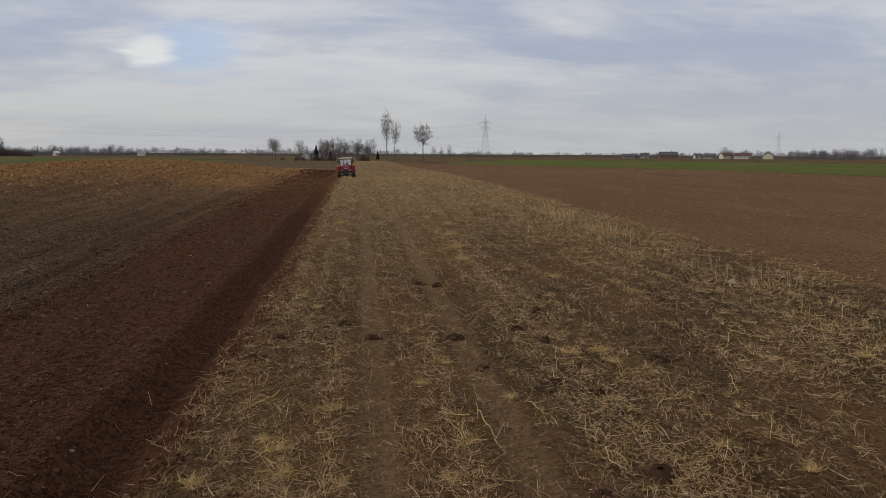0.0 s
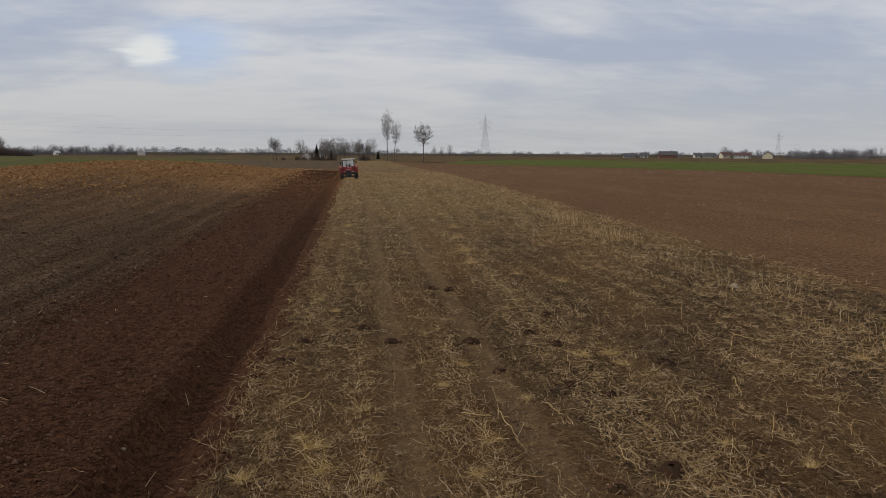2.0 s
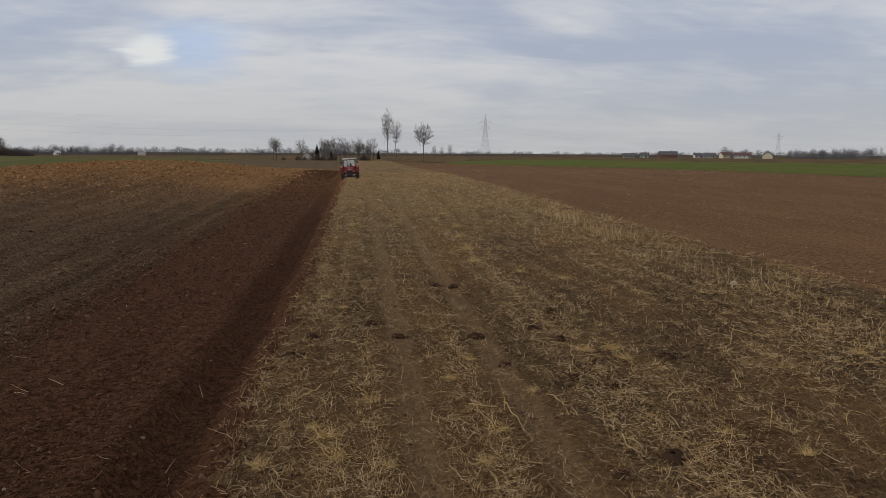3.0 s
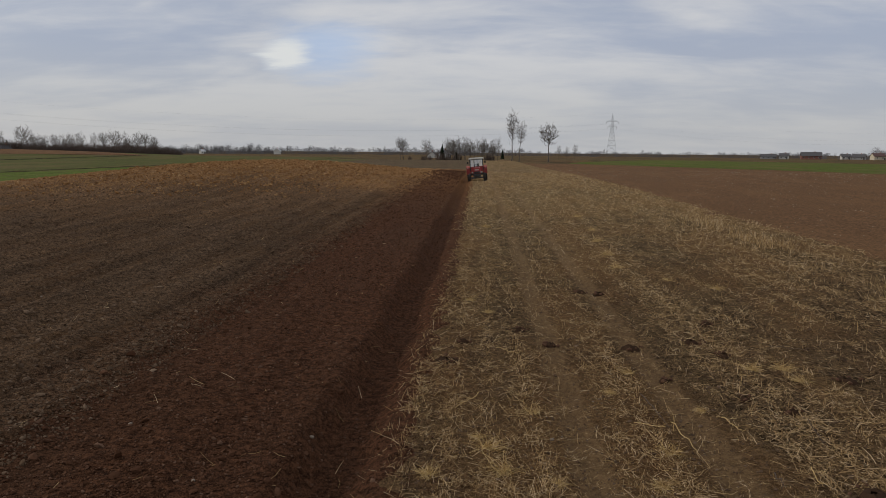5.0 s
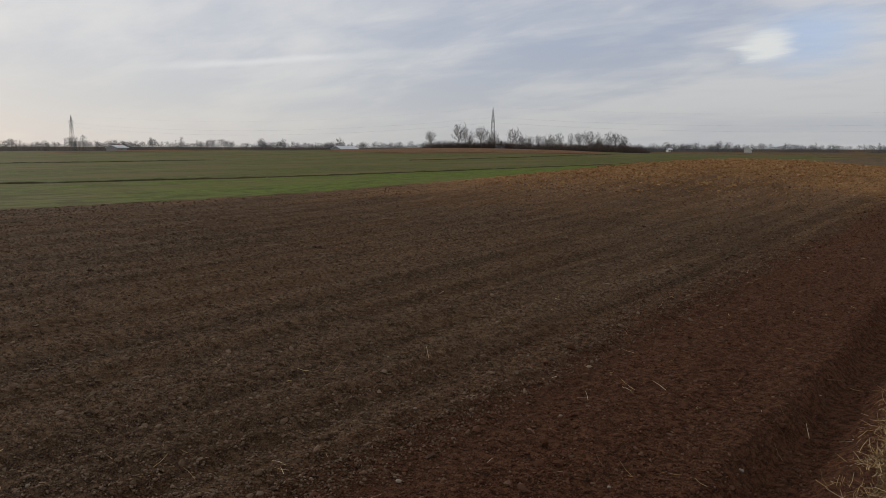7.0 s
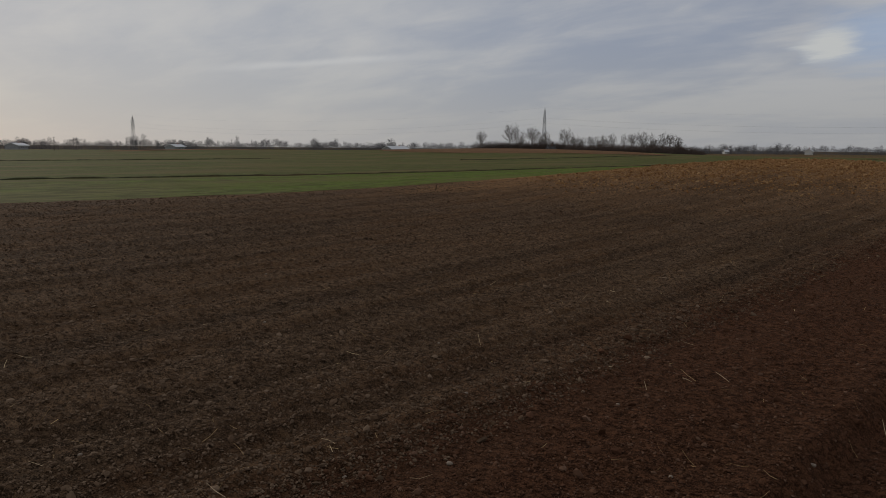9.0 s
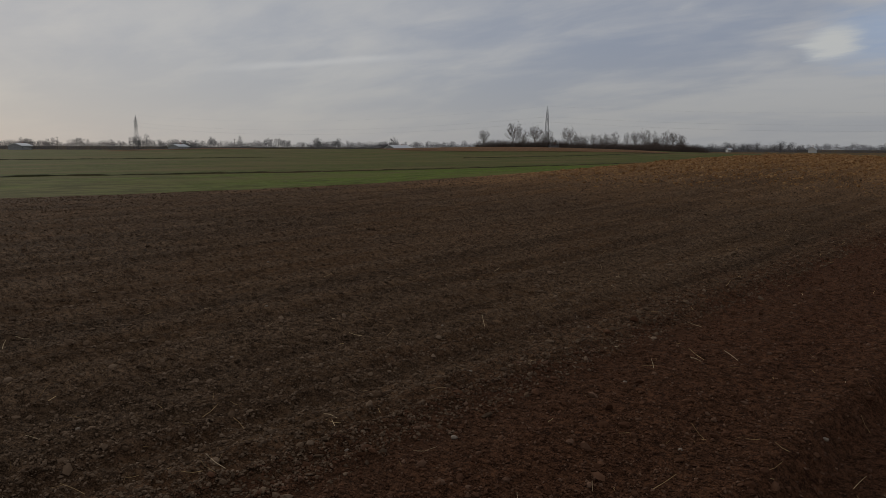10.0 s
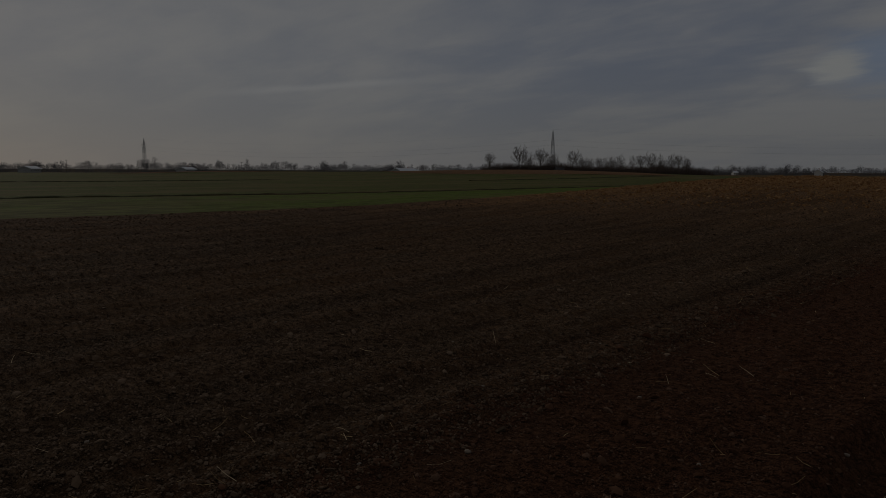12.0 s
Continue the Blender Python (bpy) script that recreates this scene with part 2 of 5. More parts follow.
M = {
    "fresh": soil("fresh_turned_earth", (0.058, 0.0255, 0.0132), (0.133, 0.059, 0.0298), (0.094, 0.050, 0.028), 0.35, 11, (1, 0.25, 1), 0.065,
                  ((0.12, 0.05, 0.018), (0.25, 0.12, 0.046)), 0.3),
    "ploughed": soil("weathered_ploughed_earth", (0.057, 0.0355, 0.0205), (0.158, 0.098, 0.057), (0.130, 0.068, 0.031), 0.5, 10, (1, 0.3, 1), 0.075,
                     ((0.205, 0.098, 0.036), (0.46, 0.245, 0.100)), 0.45, damp=((0.058, 0.027, 0.0140), (0.136, 0.065, 0.033))),
    "stubble": soil("stubble_earth", (0.043, 0.0283, 0.0152), (0.205, 0.131, 0.067), (0.20, 0.105, 0.044), 0.6, 13, (1, 0.3, 1), 0.08, None, 0.4, (0.08, 1.6), 0.55, crisp=0.008),
    "fallow": soil("fallow_earth", (0.080, 0.054, 0.030), (0.150, 0.100, 0.056), (0.16, 0.12, 0.06), 0.4, 4, (1, 0.15, 1), 0.02, None, 0.2),
    "harrowed": soil("harrowed_earth", (0.105, 0.056, 0.026), (0.212, 0.114, 0.055), (0.235, 0.128, 0.058), 0.32, 7, (1, 0.2, 1), 0.03, None, 0.55),
    "farmland": soil("distant_farmland", (0.085, 0.060, 0.025), (0.140, 0.098, 0.042), (0.17, 0.09, 0.04), 0.6, 0.05, (0.1, 0.1, 1), 0.02, None, 0.0),
    "clod": varied("earth_clods", [(0.078, 0.050, 0.031), (0.115, 0.074, 0.046), (0.18, 0.120, 0.076), (0.098, 0.058, 0.033), (0.22, 0.150, 0.098)]),
    "clod_fresh": varied("damp_earth_clods", [(0.060, 0.027, 0.014), (0.088, 0.041, 0.022), (0.125, 0.062, 0.035), (0.068, 0.031, 0.017), (0.17, 0.098, 0.062)]),
    "clod_dark": varied("dark_moist_earth", [(0.030, 0.017, 0.010), (0.055, 0.031, 0.018)]),
    "clod_dry": varied("dry_clay_clods", [(0.17, 0.080, 0.030), (0.29, 0.150, 0.060), (0.38, 0.22, 0.095), (0.20, 0.096, 0.036), (0.42, 0.26, 0.125)]),
    "straw": varied("dry_straw", [(0.15, 0.09, 0.040), (0.40, 0.255, 0.112), (0.66, 0.46, 0.225), (0.23, 0.135, 0.058), (0.50, 0.335, 0.16), (0.84, 0.64, 0.39), (0.26, 0.16, 0.07)], 0.6),
    "straw_gold": varied("golden_straw", [(0.33, 0.20, 0.07), (0.58, 0.40, 0.165), (0.80, 0.60, 0.30)], 0.6),
    # blue-grey haze of the distance is mixed into these two bark colours
    "far_haze_bark": varied("haze_tinted_far_branches", [(0.105, 0.102, 0.108), (0.15, 0.142, 0.143), (0.125, 0.118, 0.118)]),
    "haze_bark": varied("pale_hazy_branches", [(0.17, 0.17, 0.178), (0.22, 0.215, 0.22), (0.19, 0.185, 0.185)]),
    "bark": varied("winter_bark", [(0.100, 0.084, 0.070), (0.150, 0.127, 0.106), (0.19, 0.163, 0.138)]),
    "conifer": varied("conifer_needles", [(0.012, 0.020, 0.012), (0.024, 0.036, 0.02), (0.016, 0.026, 0.014)]),
    "brush": varied("bare_brushwood", [(0.090, 0.066, 0.054), (0.135, 0.102, 0.084), (0.11, 0.084, 0.068)]),
    "stone": plain("pale_fieldstone", (0.37, 0.31, 0.225), 0.85, 0, 0.5, 20),
    "dull_stone": plain("earthy_fieldstone", (0.22, 0.165, 0.115), 0.9, 0, 0.5, 24),
    "steel": plain("galvanised_steel", (0.20, 0.205, 0.21), 0.6, 0.3, 0.3, 2),
    "wire": plain("weathered_cable", (0.12, 0.12, 0.13), 0.6, 0.3, 0.2, 2),
}


def crop(name, a, b, c, thin=None):
    s = Mat(name, 0.9)
    n = s.noise(0.12, 5, 0.6, (1, 0.2, 1), 2.0)
    f = s.noise(3.0, 5, 0.65, (1, 0.5, 1))
    f2 = s.noise(0.6, 6, 0.7, (1, 0.4, 1), 5.0)
    k = s.mix(s.range(s.math("ADD", s.math("MULTIPLY", f, 0.5), s.math("MULTIPLY", f2, 0.5)), 0.42, 0.58), a, b)
    k = s.mix(s.range(n, 0.44, 0.62, 0, 0.8), k, c)
    v = s.nt.nodes.new("ShaderNodeTexVoronoi")
    s.link(s.co, v.inputs["Vector"])
    v.inputs["Scale"].default_value = 0.9
    k = s.mix(s.math("MULTIPLY", s.range(v.outputs["Distance"], 0.16, 0.06), s.range(s.noise(0.25, 3, 0.5, (1, 1, 1), 7.0), 0.45, 0.6, 0, 0.8)), k, (0.32, 0.27, 0.16))
    bare = s.math("MULTIPLY", s.range(s.noise(1.3, 6, 0.75, (1, 0.5, 1), 9.0), 0.48, 0.60), s.range(s.noise(0.07, 3, 0.5, (1, 1, 1), 3.0), 0.40, 0.62, 0.1, 0.75))
    k = s.mix(bare, k, (0.105, 0.072, 0.036))
    if thin:
        d = s.math("ADD", s.axis(1), s.math("MULTIPLY", s.math("SUBTRACT", s.noise(0.09, 5, 0.6, (1, 1, 1), 13.0), 0.5), 60.0))
        k = s.mix(s.range(d, 46, 18, 0, 0.75), k, s.mix(s.range(f2, 0.42, 0.58), tuple(q * 0.6 for q in thin), thin))
    s.colour(k)
    s.bump(s.noise(7, 5, 0.7), 0.05, 0.8)
    return s.m


M["crop"] = crop("winter_crop", (0.058, 0.076, 0.010), (0.112, 0.148, 0.019), (0.135, 0.118, 0.032))
M["thin_crop"] = crop("patchy_winter_crop", (0.058, 0.080, 0.010), (0.112, 0.156, 0.019), (0.12, 0.118, 0.030), (0.135, 0.115, 0.045))
M["meadow"] = crop("thin_winter_grass", (0.062, 0.070, 0.017), (0.106, 0.112, 0.028), (0.135, 0.104, 0.040))
M["verge"] = crop("rank_verge_grass", (0.028, 0.030, 0.012), (0.055, 0.055, 0.022), (0.08, 0.06, 0.03))

# ---- meshes ----


def mesh_of(name, v, f, mat=None, smooth=False):
    me = bpy.data.meshes.new(name)
    me.from_pydata([tuple(map(float, p)) for p in v] if not isinstance(v, np.ndarray) else v.tolist(), [], f if isinstance(f, list) else f.tolist())
    if mat:
        me.materials.append(mat)
    if smooth:
        me.shade_smooth()
    me.update()
    return me


def part(name, bm, mat, parent=None, label="", smooth=False):
    """Links a bmesh (or a finished mesh) as one object, under a thing or a part where one is given."""
    if isinstance(bm, bmesh.types.BMesh):
        me = bpy.data.meshes.new(name)
        bm.to_mesh(me)
        bm.free()
        me.materials.append(mat)
        if smooth:
            me.shade_smooth()
    else:
        me = bm
    ob = new(name, me)
    if parent:
        ob.parent = parent
    if label:
        ob["label"] = label
    return ob


def box(sx, sy, sz, at=(0, 0, 0), bevel=0.0, taper=1.0, turn=None):
    """A bevelled box centred on at; taper shrinks its top."""
    bm = bmesh.new()
    bmesh.ops.create_cube(bm, size=1)
    for v in bm.verts:
        k = taper if v.co.z > 0 else 1.0
        v.co = Vector((v.co.x * sx * k, v.co.y * sy * k, v.co.z * sz))
    if bevel:
        bmesh.ops.bevel(bm, geom=bm.edges[:], offset=bevel, segments=2, affect="EDGES", profile=0.6)
    bm.transform(Matrix.Translation(at) @ (turn or Matrix()))
    return bm


def tube(r, h, at=(0, 0, 0), turn=None, seg=14, r2=None, bevel=0.0):
    bm = bmesh.new()
    bmesh.ops.create_cone(bm, cap_ends=True, segments=seg, radius1=r, radius2=r if r2 is None else r2, depth=h)
    if bevel:
        ed = [e for e in bm.edges if abs(e.verts[0].co.z - e.verts[1].co.z) < 1e-6]
        bmesh.ops.bevel(bm, geom=ed, offset=bevel, segments=2, affect="EDGES")
    bm.transform(Matrix.Translation(at) @ (turn or Matrix()))
    return bm


def merge(*bms):
    out = bmesh.new()
    for b in bms:
        me = bpy.data.meshes.new("joined")
        b.to_mesh(me)
        b.free()
        out.from_mesh(me)
        bpy.data.meshes.remove(me)
    return out


# ---- the lie of the land ----


def smooth_step(a, b, x):
    t = np.clip((np.asarray(x, float) - a) / (b - a), 0, 1)
    return t * t * (3 - 2 * t)


def bell(x, y, cx, cy, sx, sy):
    return np.exp(-((x - cx) / sx) ** 2 / 2 - ((y - cy) / sy) ** 2 / 2)


def land(x, y):
    """Height of the land without furrows."""
    x, y = np.asarray(x, float), np.asarray(y, float)
    z = 0.35 * smooth_step(15, 85, y) * (1 - smooth_step(110, 200, y)) * smooth_step(-75, -20, x) * (1 - smooth_step(60, 160, x))
    z = z + 1.95 * bell(x, y, -25, 82, 12.5, 26)
    z = z - 0.33 * bell(x, y, 0, 93, 5.5, 6.5)
    z = z - 0.16 * bell(x, y, -3.2, 80, 2.4, 13)
    z = z + 3.2 * bell(x, y, -205, 275, 60, 60)
    z = z + 1.7 * bell(x, y, -285, 172, 34, 40)
    return z


def waves(x, y, n, wl, seed):
    """Gentle unevenness: a sum of n sine waves about wl metres long."""
    r = np.random.RandomState(seed)
    z = np.zeros_like(np.asarray(x, float))
    for _ in range(n):
        a, k, p = r.uniform(0, 2 * np.pi), 2 * np.pi / (wl * r.uniform(0.5, 1.6)), r.uniform(0, 6.28)
        z = z + np.sin(k * (x * np.cos(a) + y * np.sin(a)) + p) / n
    return z


EDGE, FRESH, RIGHT, LEFT = -2.25, -6.55, 12.45, -47.0


def border(y):
    """The left-hand edge of the ploughing, x by y."""
    return np.interp(y, (-30, 15, 37, 58, 90, 135, 340), (-54, -46.6, -42.6, -41.2, -42.0, -44, -50))


def wander(y):
    """How far the ploughman's line strays to the side."""
    y = np.asarray(y, float)
    return 0.10 * waves(y * 0, y, 5, 5, 5) + 0.10 * waves(y * 0, y, 6, 0.9, 6)


def relief(x, y):
    """Furrow, ridges and ruts on top of the land, by strip."""
    x, y = np.asarray(x, float), np.asarray(y, float)
    d = EDGE + wander(y) - x
    furrow = -0.25 * smooth_step(-0.05, 0.42, d) * (1 - smooth_step(0.72, 1.12, d))
    worked = smooth_step(0.72, 1.12, d) * (1 - smooth_step(-4.0, -1.0, border(y) + 2.5 - x))
    ridge = 0.024 * np.sin(2 * np.pi * (x + 0.10 * waves(x, y, 4, 3, 8)) / 0.46) + 0.055 * np.sin(2 * np.pi * (x + 0.2 * waves(x, y, 4, 6, 28)) / 1.85) + 0.045 * waves(x, y, 9, 0.9, 9) + 0.06 * waves(x, y, 9, 0.32, 10)
    ridge = ridge * (1 - 0.6 * smooth_step(FRESH - 0.6, FRESH + 0.6, x))
    ridge = ridge + 0.17 * smooth_step(28, 60, y) * waves(x, y, 10, 2.6, 77)
    open_ = 1 - smooth_step(-0.1, 0.1, d)
    rut = 0
    for cx in (0.08, 1.55 + 0.004 * np.clip(y, 0, 80)):
        rut = rut - 0.035 * np.exp(-((x - cx - 0.05 * waves(x * 0, y, 4, 9, 12)) / 0.20) ** 4)
    rough = open_ * (0.035 * waves(x, y, 8, 0.8, 14) + 0.035 * waves(x, y, 8, 0.25, 15))
    rough = rough + open_ * 0.09 * smooth_step(22, 50, y) * waves(x, y, 10, 1.7, 16)
    return furrow + worked * (0.04 + ridge) + open_ * rut + rough


def steps(a, b, first, growth):
    out, d = [a], first
    while out[-1] < b:
        out.append(out[-1] + d)
        d *= growth
    out[-1] = b
    return np.array(out)


def field(name, xl, xr, us, ys, mat, label, category, fine=True, lift=0.0):
    """A field between two edges x(y), as one sheet on the land."""
    y, u = np.meshgrid(ys, us, indexing="ij")
    a = np.interp(ys, *xl)[:, None] if isinstance(xl, tuple) else np.full((len(ys), 1), xl)
    b = np.interp(ys, *xr)[:, None] if isinstance(xr, tuple) else np.full((len(ys), 1), xr)
    x = a + (b - a) * u
    z = land(x, y) + lift + (relief(x, y) if fine else 0.05 * waves(x, y, 6, 12, 3))
    v = np.stack([x, y, z], -1).reshape(-1, 3)
    r, c = len(ys), len(us)
    i = (np.arange(r - 1)[:, None] * c + np.arange(c - 1)[None, :]).reshape(-1)
    f = np.stack([i, i + 1, i + c + 1, i + c], -1)
    me = mesh_of(name, v, f, mat, True)
    return tagged(new(name, me), label, category, kind="structure")


def build_land():
    ys = np.concatenate([[-14, -8, -4, -2], steps(-1.0, 22, 0.07, 1.0), steps(22, 320, 0.09, 1.0155)[1:]])
    y1 = ys[ys <= 135]
    edge = (ys, EDGE + 0.25 + wander(ys) + 0.22 * waves(ys * 0, ys, 6, 0.45, 37) + 0.12 * waves(ys * 0, ys, 5, 1.7, 38))
    seam = (ys, FRESH + 0.5 * waves(ys * 0, ys, 6, 2.2, 17) + 0.3 * waves(ys * 0, ys, 6, 0.6, 18))
    hem = (ys, RIGHT + 0.5 * waves(ys * 0, ys, 6, 3.0, 19) + 0.25 * waves(ys * 0, ys, 6, 0.7, 20))
    field("fresh_furrow_strip", seam, edge, np.linspace(0, 1, 62), y1, M["fresh"], "dark red-brown strip of freshly turned earth with an open furrow", "ploughed strip")
    us = 1 - (steps(0, 36, 0.09, 1.012) / 36)[::-1]
    side = (ys, border(ys) + 0.5 * waves(ys * 0, ys, 6, 4.0, 23) + 0.3 * waves(ys * 0, ys, 6, 1.0, 24))
    field("ploughed_field", side, seam, us, y1, M["ploughed"], "ploughed field of weathered grey-brown clods rising to a dry orange hump", "ploughed field")
    field("stubble_field", edge, hem, np.linspace(0, 1, 180), ys, M["stubble"], "trampled stubble field with wheel ruts and scattered dry straw", "stubble field")
    coarse = np.concatenate([[-30, -10], steps(0, 330, 1.0, 1.03)])
    edge_r = ([-30, 97, 177, 249], [77, 73.5, 64, 27])
    field("harrowed_field", (ys, hem[1] - 0.7), edge_r, np.linspace(0, 1, 60) ** 1.5, np.unique(np.append(ys[ys < 249], 249)), M["harrowed"],
          "bare harrowed brown field with faint drill lines", "harrowed field", False, -0.03)
    far_r = ([-30, 250, 330, 410], [260, 194, 160, 110])
    near_r = ([-30, 97, 177, 249, 300, 410], [77, 73.5, 64, 27, 40, 90])
    field("crop_field", near_r, far_r, np.linspace(0, 1, 30), np.linspace(-30, 410, 90), M["crop"], "green strip of young winter crop", "crop field", False)
    field("crop_field", -72, side, np.linspace(0, 1, 40), ys[ys < 175], M["thin_crop"], "bright green winter crop beside the ploughed field", "crop field", False)
    field("meadow", -560, -72, np.linspace(0, 1, 110), np.linspace(-60, 420, 120), M["meadow"], "dull green grassland with thin bare patches", "meadow", False)
    field("fallow_field", side, EDGE, np.linspace(0, 1, 40), np.linspace(134, 320, 80), M["fallow"], "smooth brown fallow field beyond the hump", "fallow field", False)
    field("meadow", -72, side, np.linspace(0, 1, 30), np.linspace(float(ys[ys < 175].max()), 320, 50), M["meadow"], "dull green grassland beyond the crop", "meadow", False)
    hill = np.linspace(205, 335, 50)
    field("hill_field", (hill, -290 + 80 * np.abs((hill - 262) / 60)), (hill, -120 - 60 * np.abs((hill - 262) / 60)), np.linspace(0, 1, 40), hill, M["harrowed"], "bare brown field on the rise before the thicket", "bare field", False, 0.12)
    rise = np.linspace(125, 222, 36)
    field("hill_field", (rise, -312 + 22 * np.abs((rise - 172) / 50)), (rise, -262 - 22 * np.abs((rise - 172) / 50)), np.linspace(0, 1, 24), rise, M["harrowed"], "bare brown patch on a low rise in the grassland", "bare field", False, 0.12)
    # the wide plain, laid lower under the fields
    n, rr = 144, np.concatenate([[0.0], steps(8, 4900, 6, 1.09)])
    a = np.linspace(0, 2 * np.pi, n, endpoint=False)
    x, y = rr[:, None] * np.cos(a), rr[:, None] * np.sin(a)
    under = smooth_step(-585, -560, x) * (1 - smooth_step(235, 260, x)) * smooth_step(-70, -50, y) * (1 - smooth_step(330, 350, y))
    z = land(x, y) - 0.6 * under - 0.02
    v = np.stack([x, y, z], -1).reshape(-1, 3)
    i = (np.arange(len(rr) - 1)[:, None] * n + np.arange(n)[None, :])
    j = (np.arange(len(rr) - 1)[:, None] * n + (np.arange(n)[None, :] + 1) % n)
    f = np.stack([i, i + n, j + n, j], -1).reshape(-1, 4)
    tagged(new("ground", mesh_of("ground", v, f, M["farmland"], True)), "wide flat farmland reaching to the horizon", "ground", kind="structure")


build_land()


def top(x, y):
    return float(land(x, y) + relief(x, y))


# ---- trees ----


def limb(vs, fs, pts, radii, sides):
    base = len(vs)
    for k, (p, r) in enumerate(zip(pts, radii)):
        d = (pts[min(k + 1, len(pts) - 1)] - pts[max(k - 1, 0)]).normalized()
        a = d.orthogonal().normalized()
        b = d.cross(a)
        for s in range(sides):
            t = 2 * math.pi * s / sides
            vs.append(p + (a * math.cos(t) + b * math.sin(t)) * r)
    for k in range(len(pts) - 1):
        for s in range(sides):
            q = (s + 1) % sides
            fs.append((base + k * sides + s, base + k * sides + q, base + (k + 1) * sides + q, base + (k + 1) * sides + s))


def tree_meshes(name, seed, height, girth, wide, clear, wood="bark", boughs=260, shoots=7, twig=0.014, lean=0.0, stems=1, tall=1.0):
    """A bare tree: boughs that reach from the stem to all parts of a rounded crown, each with fine shoots; stem and crown apart."""
    rs = np.random.RandomState(seed)
    stem_v, stem_f, crown_v, crown_f = [], [], [], []
    nodes, parent, depth = [], [], []
    hc, hh = height * (1 + clear) / 2, height * (1 - clear) / 2
    for k in range(stems):
        off = Vector((rs.uniform(-0.5, 0.5), rs.uniform(-0.5, 0.5), 0)) * (0.12 * height if stems > 1 else 0)
        n = 7
        pts = [Vector((off.x * (0.3 + j / n), off.y * (0.3 + j / n), -0.3 + (height * (clear + 0.42 * (1 - clear)) + 0.3) * j / (n - 1))) for j in range(n)]
        pts = [p + Vector((lean * max(p.z, 0) + (0.006 * height * rs.normal() if 0 < j else 0), 0.006 * height * rs.normal() if 0 < j else 0, 0)) for j, p in enumerate(pts)]
        limb(stem_v, stem_f, pts, [girth * (1 - 0.72 * j / (n - 1)) / stems ** 0.5 for j in range(n)], 7)
        for j, p in enumerate(pts):
            if p.z > height * clear * 0.85:
                nodes.append(np.array(p))
                parent.append(-1)
                depth.append(0.0)
    first = len(nodes)
    u = rs.normal(size=(boughs, 3))
    u /= np.linalg.norm(u, axis=1, keepdims=True)
    r = rs.rand(boughs) ** 0.42
    a = np.arctan2(u[:, 1], u[:, 0])
    ragged = 1 + 0.13 * np.sin(3 * a + rs.uniform(0, 6) + 2 * u[:, 2]) + 0.10 * np.sin(5 * a + 4 * u[:, 2] + rs.uniform(0, 6)) + rs.normal(0, 0.05, boughs)
    goal = u * r[:, None] * ragged[:, None] * [wide, wide, hh] + [0, 0, hc]
    goal[:, 0] += lean * goal[:, 2]
    goal[:, :2] *= (0.62 + 0.38 * np.clip((goal[:, 2:3] - height * clear) / (0.55 * height * (1 - clear)), 0, 1)) * tall + (1 - tall)
    base = np.array(nodes)[:, :3].mean(0) - [0, 0, hh * 0.5]
    for g in goal[np.argsort(np.linalg.norm(goal - base, axis=1))]:
        have = np.array(nodes)
        d = np.linalg.norm(have - g, axis=1)
        rise = (g[2] - have[:, 2]) / np.maximum(d, 1e-6)
        cost = d + 0.35 * np.array(depth) + 1.6 * d * np.clip(0.55 - rise, 0, 1)
        i = int(np.argmin(cost))
        nodes.append(g)
        parent.append(i)
        depth.append(depth[i] + d[i])
    load = np.ones(len(nodes))
    for i in range(len(nodes) - 1, first - 1, -1):
        load[parent[i]] += load[i]
    for i in range(first, len(nodes)):
        p, q = Vector(nodes[parent[i]]), Vector(nodes[i])
        r1 = max(min(twig * 0.9 * load[i] ** 0.5, girth * 0.42), twig)
        r0 = max(min(twig * 0.9 * load[parent[i]] ** 0.5, girth * 0.42), twig) if parent[i] >= first else r1 * 1.2
        m = p.lerp(q, 0.5) + Vector(rs.normal(0, 0.07, 3)) * (q - p).length + Vector((0, 0, -0.06)) * (q - p).length
        limb(crown_v, crown_f, [p, m, q], [r0, (r0 + r1) / 2, r1], 4 if r1 > twig * 3 else 3)
        way = (q - p).normalized()
        for _ in range(shoots if load[i] < 4 else 2):
            d = (way * 0.8 + Vector(rs.normal(0, 0.55, 3)) + Vector((0, 0, 0.35))).normalized()
            o = m.lerp(q, rs.rand())
            limb(crown_v, crown_f, [o, o + d * height * rs.uniform(0.03, 0.075)], [twig * 0.75, twig * 0.4], 3)
    return mesh_of(name + "_trunk", stem_v, stem_f, M[wood], True), mesh_of(name + "_crown", crown_v, crown_f, M[wood])


def plant(meshes, x, y, label, scale=1.0, turn=0.0, group=""):
    t = new("tree")
    t.matrix_world = pose(x, y, float(land(x, y)), 0, 0, turn)
    t.scale = (scale, scale, scale)
    part("trunk", meshes[0], None, t)
    part("crown", meshes[1], None, t)
    return tagged(t, label, "tree", group)


def brush_mesh(name, seed, w, d, h, count, mat):
    """A thicket of thin upright shoots, ragged along the top."""
    rng = random.Random(seed)
    vs, fs = [], []
    for _ in range(count):
        x, y = rng.uniform(-w, w), rng.uniform(-d, d)
        top_h = h * rng.uniform(0.45, 1.0) * (1 - 0.5 * (abs(x) / w) ** 4)
        p = Vector((x, y, -0.2))
        lean = Vector((rng.uniform(-0.35, 0.35), rng.uniform(-0.35, 0.35), 1)).normalized()
        m = p + lean * top_h * 0.6
        limb(vs, fs, [p, m, m + (lean + Vector((rng.uniform(-0.5, 0.5), rng.uniform(-0.5, 0.5), 0.3))).normalized() * top_h * 0.45], [0.05, 0.035, 0.02], 3)
    return mesh_of(name, vs, fs, mat)


